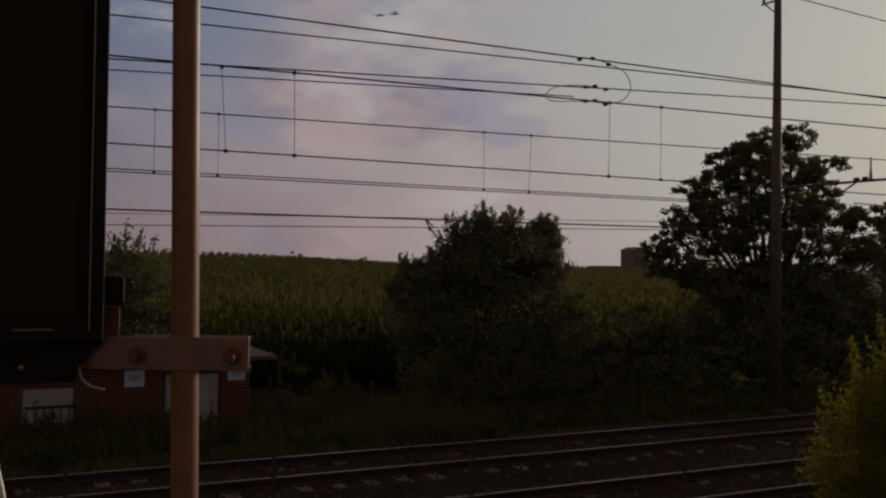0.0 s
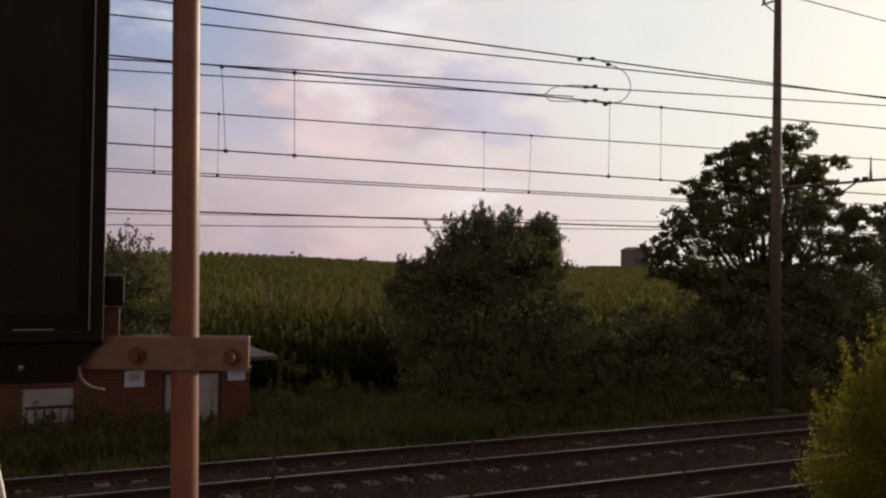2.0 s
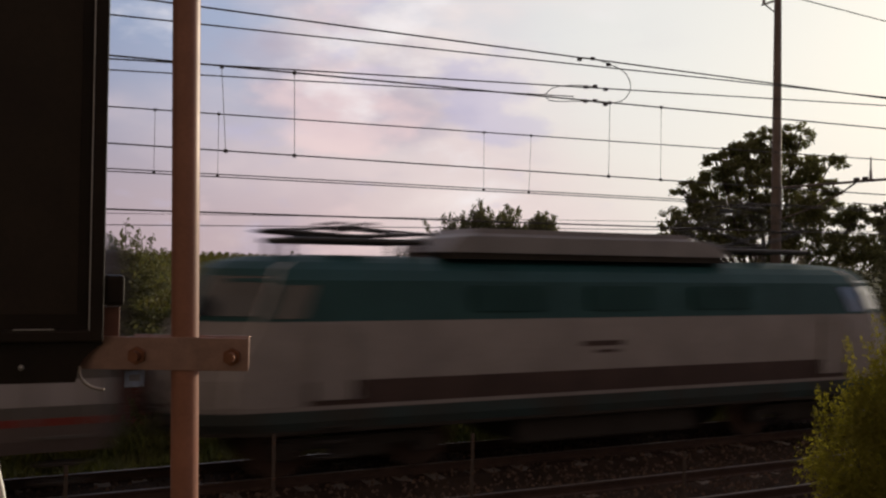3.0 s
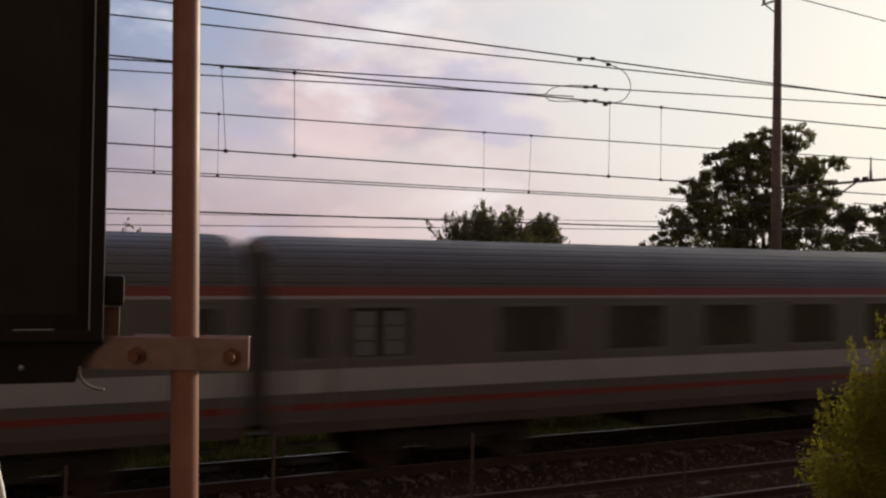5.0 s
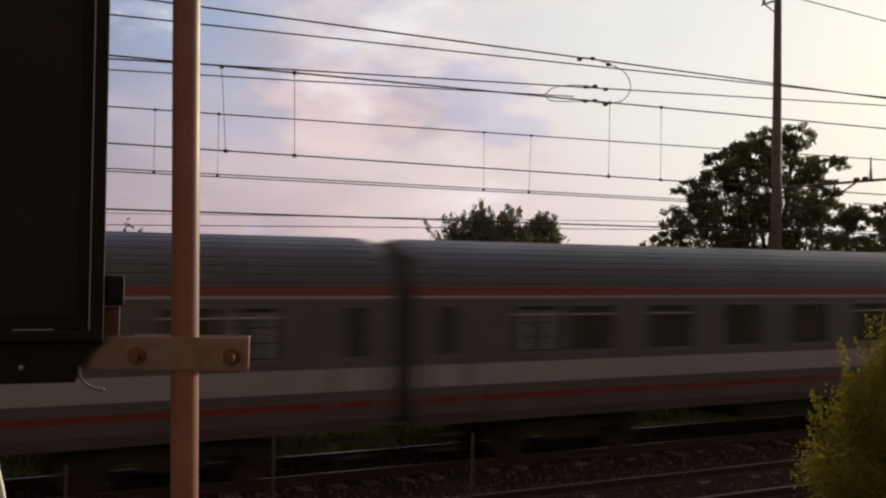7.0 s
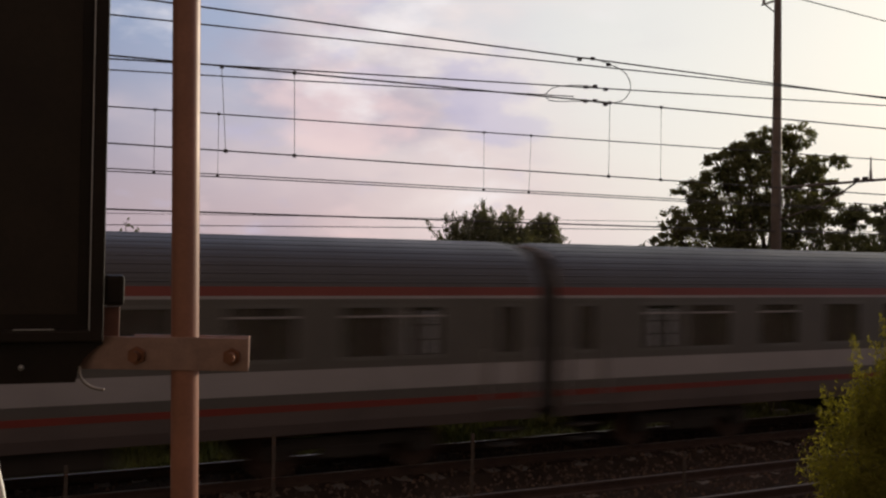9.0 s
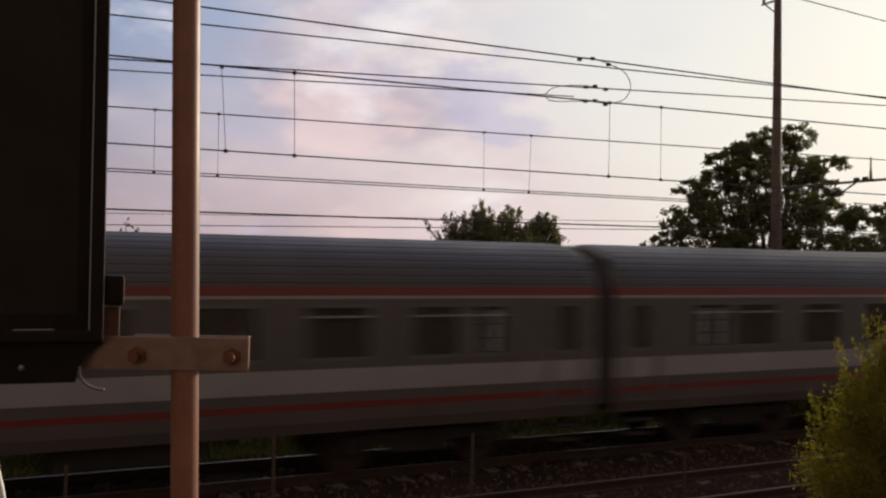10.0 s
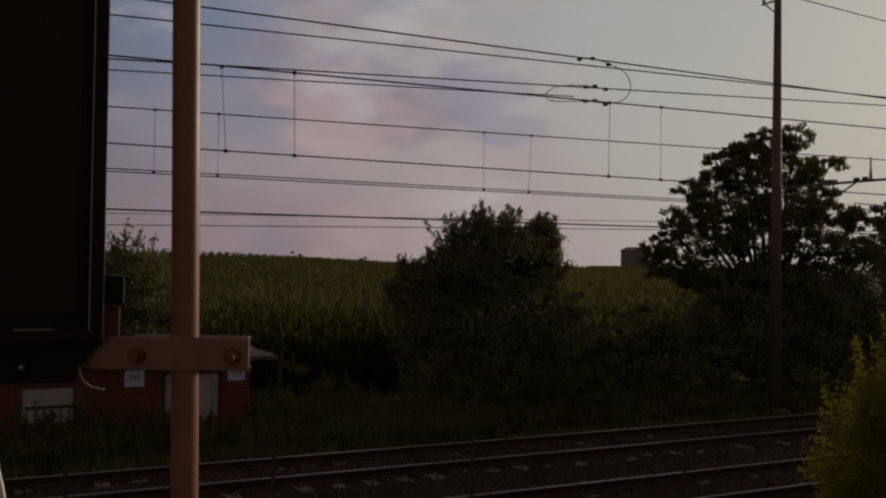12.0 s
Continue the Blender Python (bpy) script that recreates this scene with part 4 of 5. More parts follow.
def bogie(parent, x, wheels=(-1.28, 1.28), r=0.46):
    bm = bmesh.new()
    for s in (-1.02, 1.02):
        box(bm, (x, s, 0.58), (2.9, 0.12, 0.2), 0.03)
        box(bm, (x, s, 0.42), (1.2, 0.14, 0.22), 0.03)
        for w in wheels:
            box(bm, (x + w, s * 1.03, 0.48), (0.36, 0.2, 0.3), 0.04)
    box(bm, (x, 0, 0.6), (0.6, 2.1, 0.2), 0.03)
    bg = part("bogie", bm, M_UNDER, parent)
    for w in wheels:
        bm = bmesh.new()
        for s in (-0.75, 0.75):
            rod(bm, (x + w, s - 0.065, r), (x + w, s + 0.065, r), r, seg=28)
        rod(bm, (x + w, -0.8, r), (x + w, 0.8, r), 0.08)
        part("wheelset", bm, M_RAIL_RUST, bg)
    return bg


def build_coach(label, bars):
    """One coach, its middle at the origin, rail head at z = 0."""
    c = empty("passenger_coach", label, "railway coach", (0, 0, 0), "coaches of the train")
    h = 13.0
    # compartment windows: eleven close ones in the second-class coaches, eight wide ones in the first-class
    wins = [-9.35 + 1.91 * i for i in range(11)] if bars else [-8.15 + 2.37 * i for i in range(8)]
    zw0, zw1 = 1.98, 2.90
    hw = 0.60 if bars else 0.72
    tilting = (0, 1, 2, 5, 6, 7, 10, 11, 12)                    # windows with an opening upper light, toilet windows included
    part("sill_panel", strip([(1.36, 0.80), (1.40, 0.98), (1.41, 1.20)], -h, h), M_COACHLOW, c, "dirty grey lower side panel")
    part("lower_stripe", strip([(1.414, 1.19), (1.415, 1.30)], -h, h), M_RED, c, "red stripe low on the side")
    part("lower_panel", strip([(1.410, 1.30), (1.412, 1.47)], -h, h), M_COACHGREY, c)
    part("white_band", strip([(1.413, 1.47), (1.413, 1.85)], -h, h), M_COACHWHITE, c, "off-white band below the windows")
    # window band with through openings
    bm = bmesh.new()
    ends = [(-h + 0.42, -h + 0.88), (-h + 1.95, -h + 2.95)] if bars else [(-h + 0.42, -h + 0.88), (-h + 1.25, -h + 2.45)]
    spans = ends + [(w - hw, w + hw) for w in wins] + [(-b, -a) for a, b in ends[::-1]]
    for s in (-1, 1):
        yy = s * 1.40
        box(bm, (0, yy, (1.85 + zw0) / 2), (2 * h, 0.02, zw0 - 1.85))
        box(bm, (0, yy, (zw1 + 3.0) / 2), (2 * h, 0.02, 3.0 - zw1))
        x = -h
        for a, b in spans:
            box(bm, ((x + a) / 2, yy, (zw0 + zw1) / 2), (a - x, 0.02, zw1 - zw0))
            x = b
        box(bm, ((x + h) / 2, yy, (zw0 + zw1) / 2), (h - x, 0.02, zw1 - zw0))
    part("window_band", bm, M_COACHGREY, c, "dark grey side panel between the windows")
    part("upper_line", strip([(1.414, 3.0), (1.412, 3.05)], -h, h), M_COACHWHITE, c, "thin pale line above the windows")
    part("upper_stripe", strip([(1.413, 3.05), (1.40, 3.20)], -h, h), M_RED, c, "red stripe below the roof")
    # roof with pressed ribs along it, rounded down at both ends
    prof = []
    arc = [(1.395, 3.20), (1.375, 3.34), (1.33, 3.47), (1.26, 3.60), (1.15, 3.72), (1.0, 3.83), (0.80, 3.92), (0.55, 3.99), (0.28, 4.035), (0.0, 4.05)]
    for (a, za), (b, zb) in zip(arc, arc[1:]):
        d = Vector((b - a, zb - za)).normalized()
        prof += [(a, za), (a + (b - a) * .45, za + (zb - za) * .45), (a + (b - a) * .5 + d.y * .007, za + (zb - za) * .5 - d.x * .007), (a + (b - a) * .6 + d.y * .007, za + (zb - za) * .6 - d.x * .007), (a + (b - a) * .65, za + (zb - za) * .65)]
    prof.append(arc[-1])
    full = [(-w, z) for w, z in prof] + [(w, z) for w, z in prof[-2::-1]]
    xs = [(-h, 0.90), (-h + 0.05, 0.955), (-h + 0.14, 0.985), (-h + 0.3, 1.0), (h - 0.3, 1.0), (h - 0.14, 0.985), (h - 0.05, 0.955), (h, 0.90)]
    verts = [(x, w * (1 - (1 - k) * 0.25), 3.20 + (z - 3.20) * k) for x, k in xs for w, z in full]
    n = len(full)
    faces = [(i * n + j, (i + 1) * n + j, (i + 1) * n + j + 1, i * n + j + 1) for i in range(len(xs) - 1) for j in range(n - 1)]
    faces += [tuple(range(n)), tuple(range((len(xs) - 1) * n, len(xs) * n))[::-1]]
    link_mesh("roof", verts, faces, M_COACHROOF, c, label="blue-grey ribbed roof")
    for sx in (-1, 1):
        bm = bmesh.new()
        box(bm, (sx * (h - 0.03), 0, 2.0), (0.05, 2.76, 2.4), 0.01)
        end = part("end_wall", bm, M_COACHGREY, c)
        bm = ring(bmesh.new(), -1.27, 1.27, 0.95, 3.74, 0.0, 0.50, 0.2)
        bmesh.ops.bevel(bm, geom=bm.edges[:], offset=0.03, segments=2, affect="EDGES")
        bmesh.ops.transform(bm, matrix=Matrix.Translation((sx * (h + 0.09), 0, 0)) @ Matrix.Rotation(radians(90), 4, "Z"), verts=bm.verts[:])
        part("gangway_bellows", bm, M_BELLOWS, end, "dusty dark rubber gangway bellows")
        rim = [(sx * (h - 0.02), w * 0.96, 3.20 + (z - 3.20) * 0.91) for w, z in ((-1.40, 3.2), (-1.375, 3.34), (-1.33, 3.47), (-1.26, 3.60), (-1.15, 3.72), (-1.0, 3.83), (-0.8, 3.92), (-0.4, 4.02), (0, 4.05), (0.4, 4.02), (0.8, 3.92), (1.0, 3.83), (1.15, 3.72), (1.26, 3.60), (1.33, 3.47), (1.375, 3.34), (1.40, 3.2))]
        part("roof_rim", tube(bmesh.new(), rim, 0.03, 6), M_LOCOWHITE, end, "pale metal edge of the roof end")
        bm = bmesh.new()
        box(bm, (sx * (h + 0.0), 0, 2.1), (0.03, 0.8, 1.95), 0.01)
        part("gangway_door", bm, M_COACHLOW, end)
        for y in (-0.875, 0.875):
            bm = bmesh.new()
            rod(bm, (sx * h, y, 1.06), (sx * (h + 0.12), y, 1.06), 0.08)
            rod(bm, (sx * (h + 0.12), y, 1.06), (sx * (h + 0.17), y, 1.06), 0.22)
            part("buffer", bm, M_UNDER, end)
        # grab rails at the corners
        for y in (-1.25, -0.95, 0.95, 1.25):
            part("grab_rail", rod(bmesh.new(), (sx * (h + 0.02), y, 1.2), (sx * (h + 0.02), y, 2.5), 0.018, seg=6), M_COACHWHITE, end)
        # entrance doors on both sides
        for sy in (-1, 1):
            xd = sx * (h - 0.65)
            bm = ring(bmesh.new(), xd - 0.38, xd + 0.38, 1.0, 2.97, sy * 1.420, 0.04, 0.02)
            d = part("door", bm, M_COACHGREY, c, "dark grey entrance door")
            for q in (-0.46, 0.46):
                part("handrail", rod(bmesh.new(), (xd + q, sy * 1.45, 1.2), (xd + q, sy * 1.45, 2.1), 0.015, seg=6), M_COACHWHITE, d)
            for z in (0.62, 0.35):
                bm = bmesh.new()
                box(bm, (xd, sy * 1.25, z), (0.62, 0.3, 0.04), 0.008)
                part("footstep", bm, M_UNDER, d)
    # window panes
    for i, (a, b) in enumerate(spans):
        for sy in (-1, 1):
            w = part("window", ring(bmesh.new(), a - 0.01, b + 0.01, zw0 - 0.01, zw1 + 0.01, sy * 1.402, 0.06, 0.026), M_ALU, c)
            bm = bmesh.new()
            box(bm, ((a + b) / 2, sy * 1.385, (zw0 + zw1) / 2), (b - a - 0.02, 0.006, zw1 - zw0 - 0.02))
            pane = part("pane", bm, M_GLASS, w)
            pane.visible_shadow = False
            if bars and i - 1 in tilting:
                bm = bmesh.new()
                box(bm, ((a + b) / 2, sy * 1.405, 2.70), (b - a - 0.06, 0.03, 0.035), 0.006)
                part("transom", bm, M_COACHWHITE, w, "pale transom bar of the tilting upper light")
            if i in (1, len(spans) - 2):
                # two columns of pale panels, three one above another
                for q in (0.30, 0.74):
                    bm = bmesh.new()
                    for k in range(3):
                        box(bm, (a + (b - a) * q, sy * 1.394, 2.17 + 0.25 * k), (0.14, 0.006, 0.23), 0.002)
                    part("pale_panel_column", bm, M_PALE_PANEL, w, "column of pale panels on the glass")
            if 2 <= i < len(spans) - 2:
                for q in (a + 0.16, b - 0.16):
                    bm = bmesh.new()
                    for k in range(3):
                        box(bm, (q + (k - 1) * 0.085, sy * (1.33 - 0.012 * (k % 2)), (zw0 + zw1) / 2), (0.08, 0.02, zw1 - zw0), 0.006)
                    part("curtain", bm, M_CURTAIN, w)
    # inside: floor, ceiling, compartment walls
    bm = bmesh.new()
    box(bm, (0, 0, 1.18), (2 * h - 0.2, 2.7, 0.06))
    part("floor", bm, M_UNDER, c)
    bm = bmesh.new()
    box(bm, (0, 0, 3.05), (2 * h - 0.2, 2.6, 0.04))
    part("ceiling_panel", bm, M_LINING, c)
    bm = bmesh.new()
    for i in range(len(wins) + 1):
        box(bm, (wins[0] + (wins[1] - wins[0]) * (i - 0.5), 0.35, 2.1), (0.05, 1.9, 1.85))
    part("partition", bm, M_LINING, c)
    bm = bmesh.new()
    for w in wins:
        for q in (-hw - 0.13, hw + 0.13):
            box(bm, (w + q, 0.35, 1.95), (0.16, 1.8, 1.0), 0.04)
            box(bm, (w + q * 0.75, 0.35, 1.55), (0.5, 1.8, 0.14), 0.04)
    part("seat", bm, M_COACHLOW, c)
    # underframe
    for x, sx in ((-4.0, 2.6), (0.5, 3.4), (4.6, 2.2)):
        bm = bmesh.new()
        box(bm, (x, 0, 0.68), (sx, 2.3, 0.5), 0.04)
        part("equipment_case", bm, M_UNDER, c)
    bm = bmesh.new()
    box(bm, (0, 0, 0.98), (2 * h - 0.3, 2.5, 0.14))
    part("underframe", bm, M_UNDER, c)
    for sx in (-1, 1):
        bogie(c, sx * 9.5)
    # low equipment label, unreadable
    bm = bmesh.new()
    box(bm, (1.0, -1.418, 1.37), (1.3, 0.006, 0.16))
    part("lettering_bar", bm, M_COACHWHITE, c, "pale bar of unreadable lettering")
    return c


LOCO_L = [(0.85, 8.15), (1.0, 8.32), (1.3, 8.40), (1.7, 8.38), (2.1, 8.22), (2.65, 7.92), (3.3, 7.64), (3.48, 7.54), (3.60, 7.32), (3.68, 6.9), (3.73, 5.9)]
LOCO_W = [(0.85, 1.38), (1.0, 1.43), (1.3, 1.46), (1.7, 1.47), (2.1, 1.47), (2.65, 1.45), (3.1, 1.38), (3.3, 1.31), (3.48, 1.16), (3.60, 0.98), (3.68, 0.76), (3.73, 0.5)]


def loco_ring(z, out=0.0):
    """Plan outline of the locomotive's shell at height z, from the middle of one side round to the same."""
    L = float(np.interp(z, *zip(*LOCO_L))) + out
    w = float(np.interp(z, *zip(*LOCO_W))) + out
    q = [(0, w), (L - 2.2, w), (L - 1.65, w * 0.99), (L - 1.10, w * 0.96), (L - 0.94, w * 0.92), (L - 0.28, w * 0.74), (L, w * 0.46)]
    front = q + [(x, -y) for x, y in q[::-1]]
    back = [(-x, -y) for x, y in q[1:]] + [(-x, y) for x, y in q[::-1][:-1]]
    return [(x, y, z) for x, y in front + back]


def loco_band(name, z0, z1, mat, parent, label="", out=0.0, cap=False):
    zs = [z0] + [z for z, _ in LOCO_L if z0 + 0.02 < z < z1 - 0.02] + [z1]
    rings = [loco_ring(z, out) for z in zs]
    n = len(rings[0])
    verts = [v for r in rings for v in r]
    faces = [(i * n + j, i * n + (j + 1) % n, (i + 1) * n + (j + 1) % n, (i + 1) * n + j) for i in range(len(zs) - 1) for j in range(n)]
    if cap:
        faces.append(tuple(range((len(zs) - 1) * n, len(zs) * n)))
    return link_mesh(name, verts, faces, mat, parent, label=label)


def loco_patch(name, z0, z1, js, mat, parent, out=0.012):
    """A piece laid on the shell over the outline's corners js."""
    zs = [z0, (z0 + z1) / 2, z1]
    rings = [loco_ring(z, out) for z in zs]
    inner = [loco_ring(z, out - 0.03) for z in zs]
    k = len(js)
    verts = [r[j] for r in rings for j in js] + [r[j] for r in inner for j in js]
    o = 3 * k
    faces = []
    for i in range(2):
        for j in range(k - 1):
            a = i * k + j
            faces += [(a, a + 1, a + k + 1, a + k), (o + a, o + a + k, o + a + k + 1, o + a + 1)]
    edge = list(range(k)) + [2 * k - 1] + list(range(3 * k - 1, 2 * k - 1, -1)) + [k]
    for a, b in zip(edge, edge[1:] + edge[:1]):
        faces.append((a, b, o + b, o + a))
    return link_mesh(name, verts, faces, mat, parent)


def pantograph(parent, x, up):
    """A double-arm pantograph; up: height of its head over the roof."""
    bm = bmesh.new()
    for y in (-0.75, 0.75):
        rod(bm, (x - 1.3, y, 3.98), (x + 1.3, y, 3.98), 0.05, seg=8)
    for q in (-1.2, 0, 1.2):
        rod(bm, (x + q, -0.75, 3.98), (x + q, 0.75, 3.98), 0.05, seg=8)
    box(bm, (x, 0, 4.02), (0.8, 0.9, 0.14), 0.03)
    base = part("pantograph", bm, M_CLAMP, parent)
    for q in (-1.2, 1.2):
        for y in (-0.6, 0.6):
            bm = bmesh.new()
            rod(bm, (x + q, y, 3.70), (x + q, y, 3.95), 0.035)
            for i in range(3):
                rod(bm, (x + q, y, 3.72 + 0.07 * i), (x + q, y, 3.77 + 0.07 * i), 0.08, 0.05)
            part("insulator", bm, M_PORCELAIN, base)
    knee = 4.02 + (up * 0.45 if up > 0.4 else 0.12)
    head = 4.02 + up
    reach = 1.5
    for sx in (-1, 1):
        for y in (-0.55, 0.55):
            part("lower_arm", rod(bmesh.new(), (x - sx * 0.15, y, 4.05), (x + sx * reach, y * 0.9, knee), 0.04, 0.03, 8), M_CLAMP, base)
            part("upper_arm", rod(bmesh.new(), (x + sx * reach, y * 0.9, knee), (x + sx * 0.12, y * 0.6, head - 0.08), 0.02, 0.016, 8), M_CLAMP, base)
        part("cross_tube", rod(bmesh.new(), (x + sx * reach, -0.55, knee), (x + sx * reach, 0.55, knee), 0.025, seg=8), M_CLAMP, base)
        part("brace", rod(bmesh.new(), (x + sx * reach, -0.5, knee), (x + sx * 0.12, 0.33, head - 0.08), 0.012, seg=6), M_CLAMP, base)
    bm = bmesh.new()
    for q in (-0.28, 0.28):
        tube(bm, [(x + q, -0.95, head - 0.16), (x + q, -0.75, head), (x + q, 0.75, head), (x + q, 0.95, head - 0.16)], 0.022, 8)
    for y in (-0.4, 0.4):
        rod(bm, (x - 0.35, y, head - 0.07), (x + 0.35, y, head - 0.07), 0.02, seg=8)
        ball(bm, (x, y, head - 0.09), (0.12, 0.04, 0.06))
    part("contact_head", bm, M_CLAMP, base)


def build_loco():
    c = empty("electric_locomotive", "teal and grubby white electric locomotive with a raked nose", "locomotive")
    loco_band("skirt", 0.85, 1.19, M_DIRTTEAL, c, "dirt-darkened teal skirt")
    loco_band("pale_line", 1.19, 1.26, M_LOCOWHITE, c, "thin pale line", out=0.006)
    loco_band("lower_band", 1.26, 1.66, M_SKIRT, c, "brake-dust brown lower band")
    loco_band("white_side", 1.66, 2.63, M_LOCOWHITE, c, "grubby white side")
    loco_band("upper_shell", 2.63, 3.73, M_TEAL, c, "teal upper side and roof edge", cap=True)
    n = len(loco_ring(1.0))
    for s in (0, n // 2):
        loco_patch("nose_skirt", 1.262, 1.66, [(j + s) % n for j in range(1, 13)], M_LOCOWHITE, c, out=0.006)
    loco_band("floor_pan", 0.80, 0.86, M_UNDER, c, cap=True)
    half = n // 2
    for off in (0, half):
        s = 0 if off == 0 else half
        loco_patch("windscreen", 2.72, 3.36, [(4 + s) % n, (5 + s) % n, (6 + s) % n], M_SCREEN, c)
        loco_patch("windscreen", 2.72, 3.36, [(7 + s) % n, (8 + s) % n, (9 + s) % n], M_SCREEN, c)
        for a, b in ((2, 3), (10, 11)):
            loco_patch("cab_window", 2.68, 3.22, [(a + s) % n, (b + s) % n], M_SCREEN, c)
        # pale tubes down the nose corners; the colour stands for sky light there
        for j in (4, 9):
            edge = [loco_ring(z, 0.004)[(j + s) % n] for z in (1.30, 1.7, 2.1, 2.4, 2.65, 2.9, 3.1, 3.3, 3.48, 3.58)]
            part("nose_edge", tube(bmesh.new(), edge, 0.03, 8), M_LIT_EDGE, c, "pale edge of the nose, its sky-lit line put in the colour")
    for sx in (-1, 1):
        for y in (-0.95, 0.95):
            bm = bmesh.new()
            ball(bm, (sx * 8.12, y, 1.62), (0.06, 0.13, 0.13), 14)
            lamp = part("headlight", bm, M_SCREEN, c)
            bm = bmesh.new()
            rod(bm, (sx * 8.05, y * 0.92, 1.06), (sx * 8.42, y * 0.92, 1.06), 0.09)
            rod(bm, (sx * 8.40, y * 0.92, 1.06), (sx * 8.45, y * 0.92, 1.06), 0.23)
            part("buffer", bm, M_UNDER, c)
    for sy in (-1, 1):
        for sx in (-1, 1):
            bm = bmesh.new()
            box(bm, (sx * 5.75, sy * 1.475, 1.98), (0.66, 0.02, 1.26), 0.008)
            d = part("cab_door", bm, M_LOCOWHITE, c)
            for q in (-0.42, 0.42):
                part("handrail", rod(bmesh.new(), (sx * 5.75 + q, sy * 1.50, 1.35), (sx * 5.75 + q, sy * 1.50, 2.5), 0.017, seg=6), M_STEEL, d)
            for k in range(3):
                bm = bmesh.new()
                box(bm, (sx * 5.75, sy * 1.36, 0.4 + 0.25 * k), (0.5, 0.18, 0.03), 0.006)
                part("footstep", bm, M_UNDER, d)
        for x in (-2.4, 0.1, 2.6):
            bm = bmesh.new()
            box(bm, (x, sy * 1.430, 3.0), (1.56, 0.03, 0.46))
            for k in range(6):
                box(bm, (x, sy * 1.439, 2.82 + 0.07 * k), (1.5, 0.026, 0.05))
            part("louvre", bm, M_TEAL, c)
        bm = bmesh.new()
        box(bm, (-0.4, sy * 1.474, 2.15), (0.9, 0.008, 0.10))
        box(bm, (-0.3, sy * 1.474, 2.0), (0.5, 0.008, 0.06))
        part("lettering_bar", bm, M_SKIRT, c, "dark bars of unreadable lettering")
    # roof fairing
    bm = bmesh.new()
    prism(bm, [(-3.5, 3.70), (3.05, 3.70), (3.05, 3.82), (-3.5, 3.82)], 2.1)
    part("fairing_base", bm, M_UNDER, c)
    bm = bmesh.new()
    prism(bm, [(-3.55, 3.82), (3.1, 3.82), (2.8, 4.06), (2.3, 4.27), (-3.0, 4.27), (-3.3, 4.09)], 2.2)
    bmesh.ops.bevel(bm, geom=[e for e in bm.edges if abs(e.verts[0].co.z - e.verts[1].co.z) < 0.01 and e.verts[0].co.z > 4.2], offset=0.2, segments=3, affect="EDGES")
    part("roof_fairing", bm, M_LOCOGREY, c, "grey roof equipment fairing")
    pantograph(c, 4.4, 1.0)
    pantograph(c, -5.1, 0.28)
    for x in (-5.2, 5.2):
        bogie(c, x, r=0.6)
    bm = bmesh.new()
    box(bm, (0, 0, 0.62), (4.2, 2.4, 0.6), 0.05)
    part("transformer_case", bm, M_UNDER, c)
    return c


# ---------------------------------------------------------------- birds, far things
def build_bird():
    b = empty("bird", "small dark bird flying with spread wings", "bird", (0, 0, 0), "birds")
    bm = bmesh.new()
    ball(bm, (0, 0, 0), (0.085, 0.028, 0.028), 12)
    ball(bm, (0.08, 0, 0.012), (0.028, 0.022, 0.022), 10)
    rod(bm, (0.10, 0, 0.012), (0.125, 0, 0.008), 0.007, 0.001, 6)
    prism(bm, [(-0.06, 0.0), (-0.16, 0.008), (-0.16, 0.0), (-0.06, -0.01)], 0.035)
    part("body", bm, M_FEATHER, b)
    for s in (-1, 1):
        v = [(0.045, 0, 0), (-0.035, 0, 0), (0.055, s * 0.07, 0.01), (-0.02, s * 0.07, 0.012), (0.01, s * 0.14, 0.006), (-0.025, s * 0.135, 0.008), (-0.05, s * 0.185, 0)]
        f = [(0, 2, 3, 1), (2, 4, 5, 3), (4, 6, 5)]
        verts = v + [(x, y, z - 0.005) for x, y, z in v]
        faces = f + [tuple(i + 7 for i in q[::-1]) for q in f]
        link_mesh("wing", verts, faces, M_FEATHER, b)
    for o in b.children:
        o.data.transform(Matrix.Scale(0.72, 4))
    return b


def build_far():
    # a pale block of a building on the skyline
    h = empty("farm_building", "dark grey rendered farm building on the skyline", "building", (256.5, 330, 1.2))
    bm = bmesh.new()
    box(bm, (0, 0, 5.0), (8.6, 9, 10.4))
    wall = part("wall", bm, M_FARWALL, h)
    bm = bmesh.new()
    prism(bm, [(-4.6, 10.0), (4.6, 10.0), (2.6, 11.6), (-1.2, 11.6)], 9.8)
    part("roof", bm, M_FARROOF, h)
    for i in range(2):
        bm = bmesh.new()
        box(bm, (-2.4 + 4.6 * i, -4.52, 6.0), (1.3, 0.08, 1.8))
        part("window", bm, M_SCREEN, h)
    s = empty("farm_shed", "low grey farm shed beside the building", "shed", (241, 330, 1.2))
    bm = bmesh.new()
    box(bm, (0, 0, 1.2), (14, 8, 2.6))
    part("wall", bm, M_FARWALL, s)
    bm = bmesh.new()
    prism(bm, [(-7.3, 2.4), (7.3, 2.4), (6.6, 3.0), (-6.6, 3.0)], 8.6)
    part("roof", bm, M_FARROOF, s)


build_ground()
build_ballast()
build_track(Y_FAR, "far railway track with rusty rails on concrete sleepers")
build_track(Y_NEAR, "near railway track with rusty rails on concrete sleepers")
build_corn()
build_grass()


def foot(x, y):
    return (x, y, float(ground_z(x, y)))


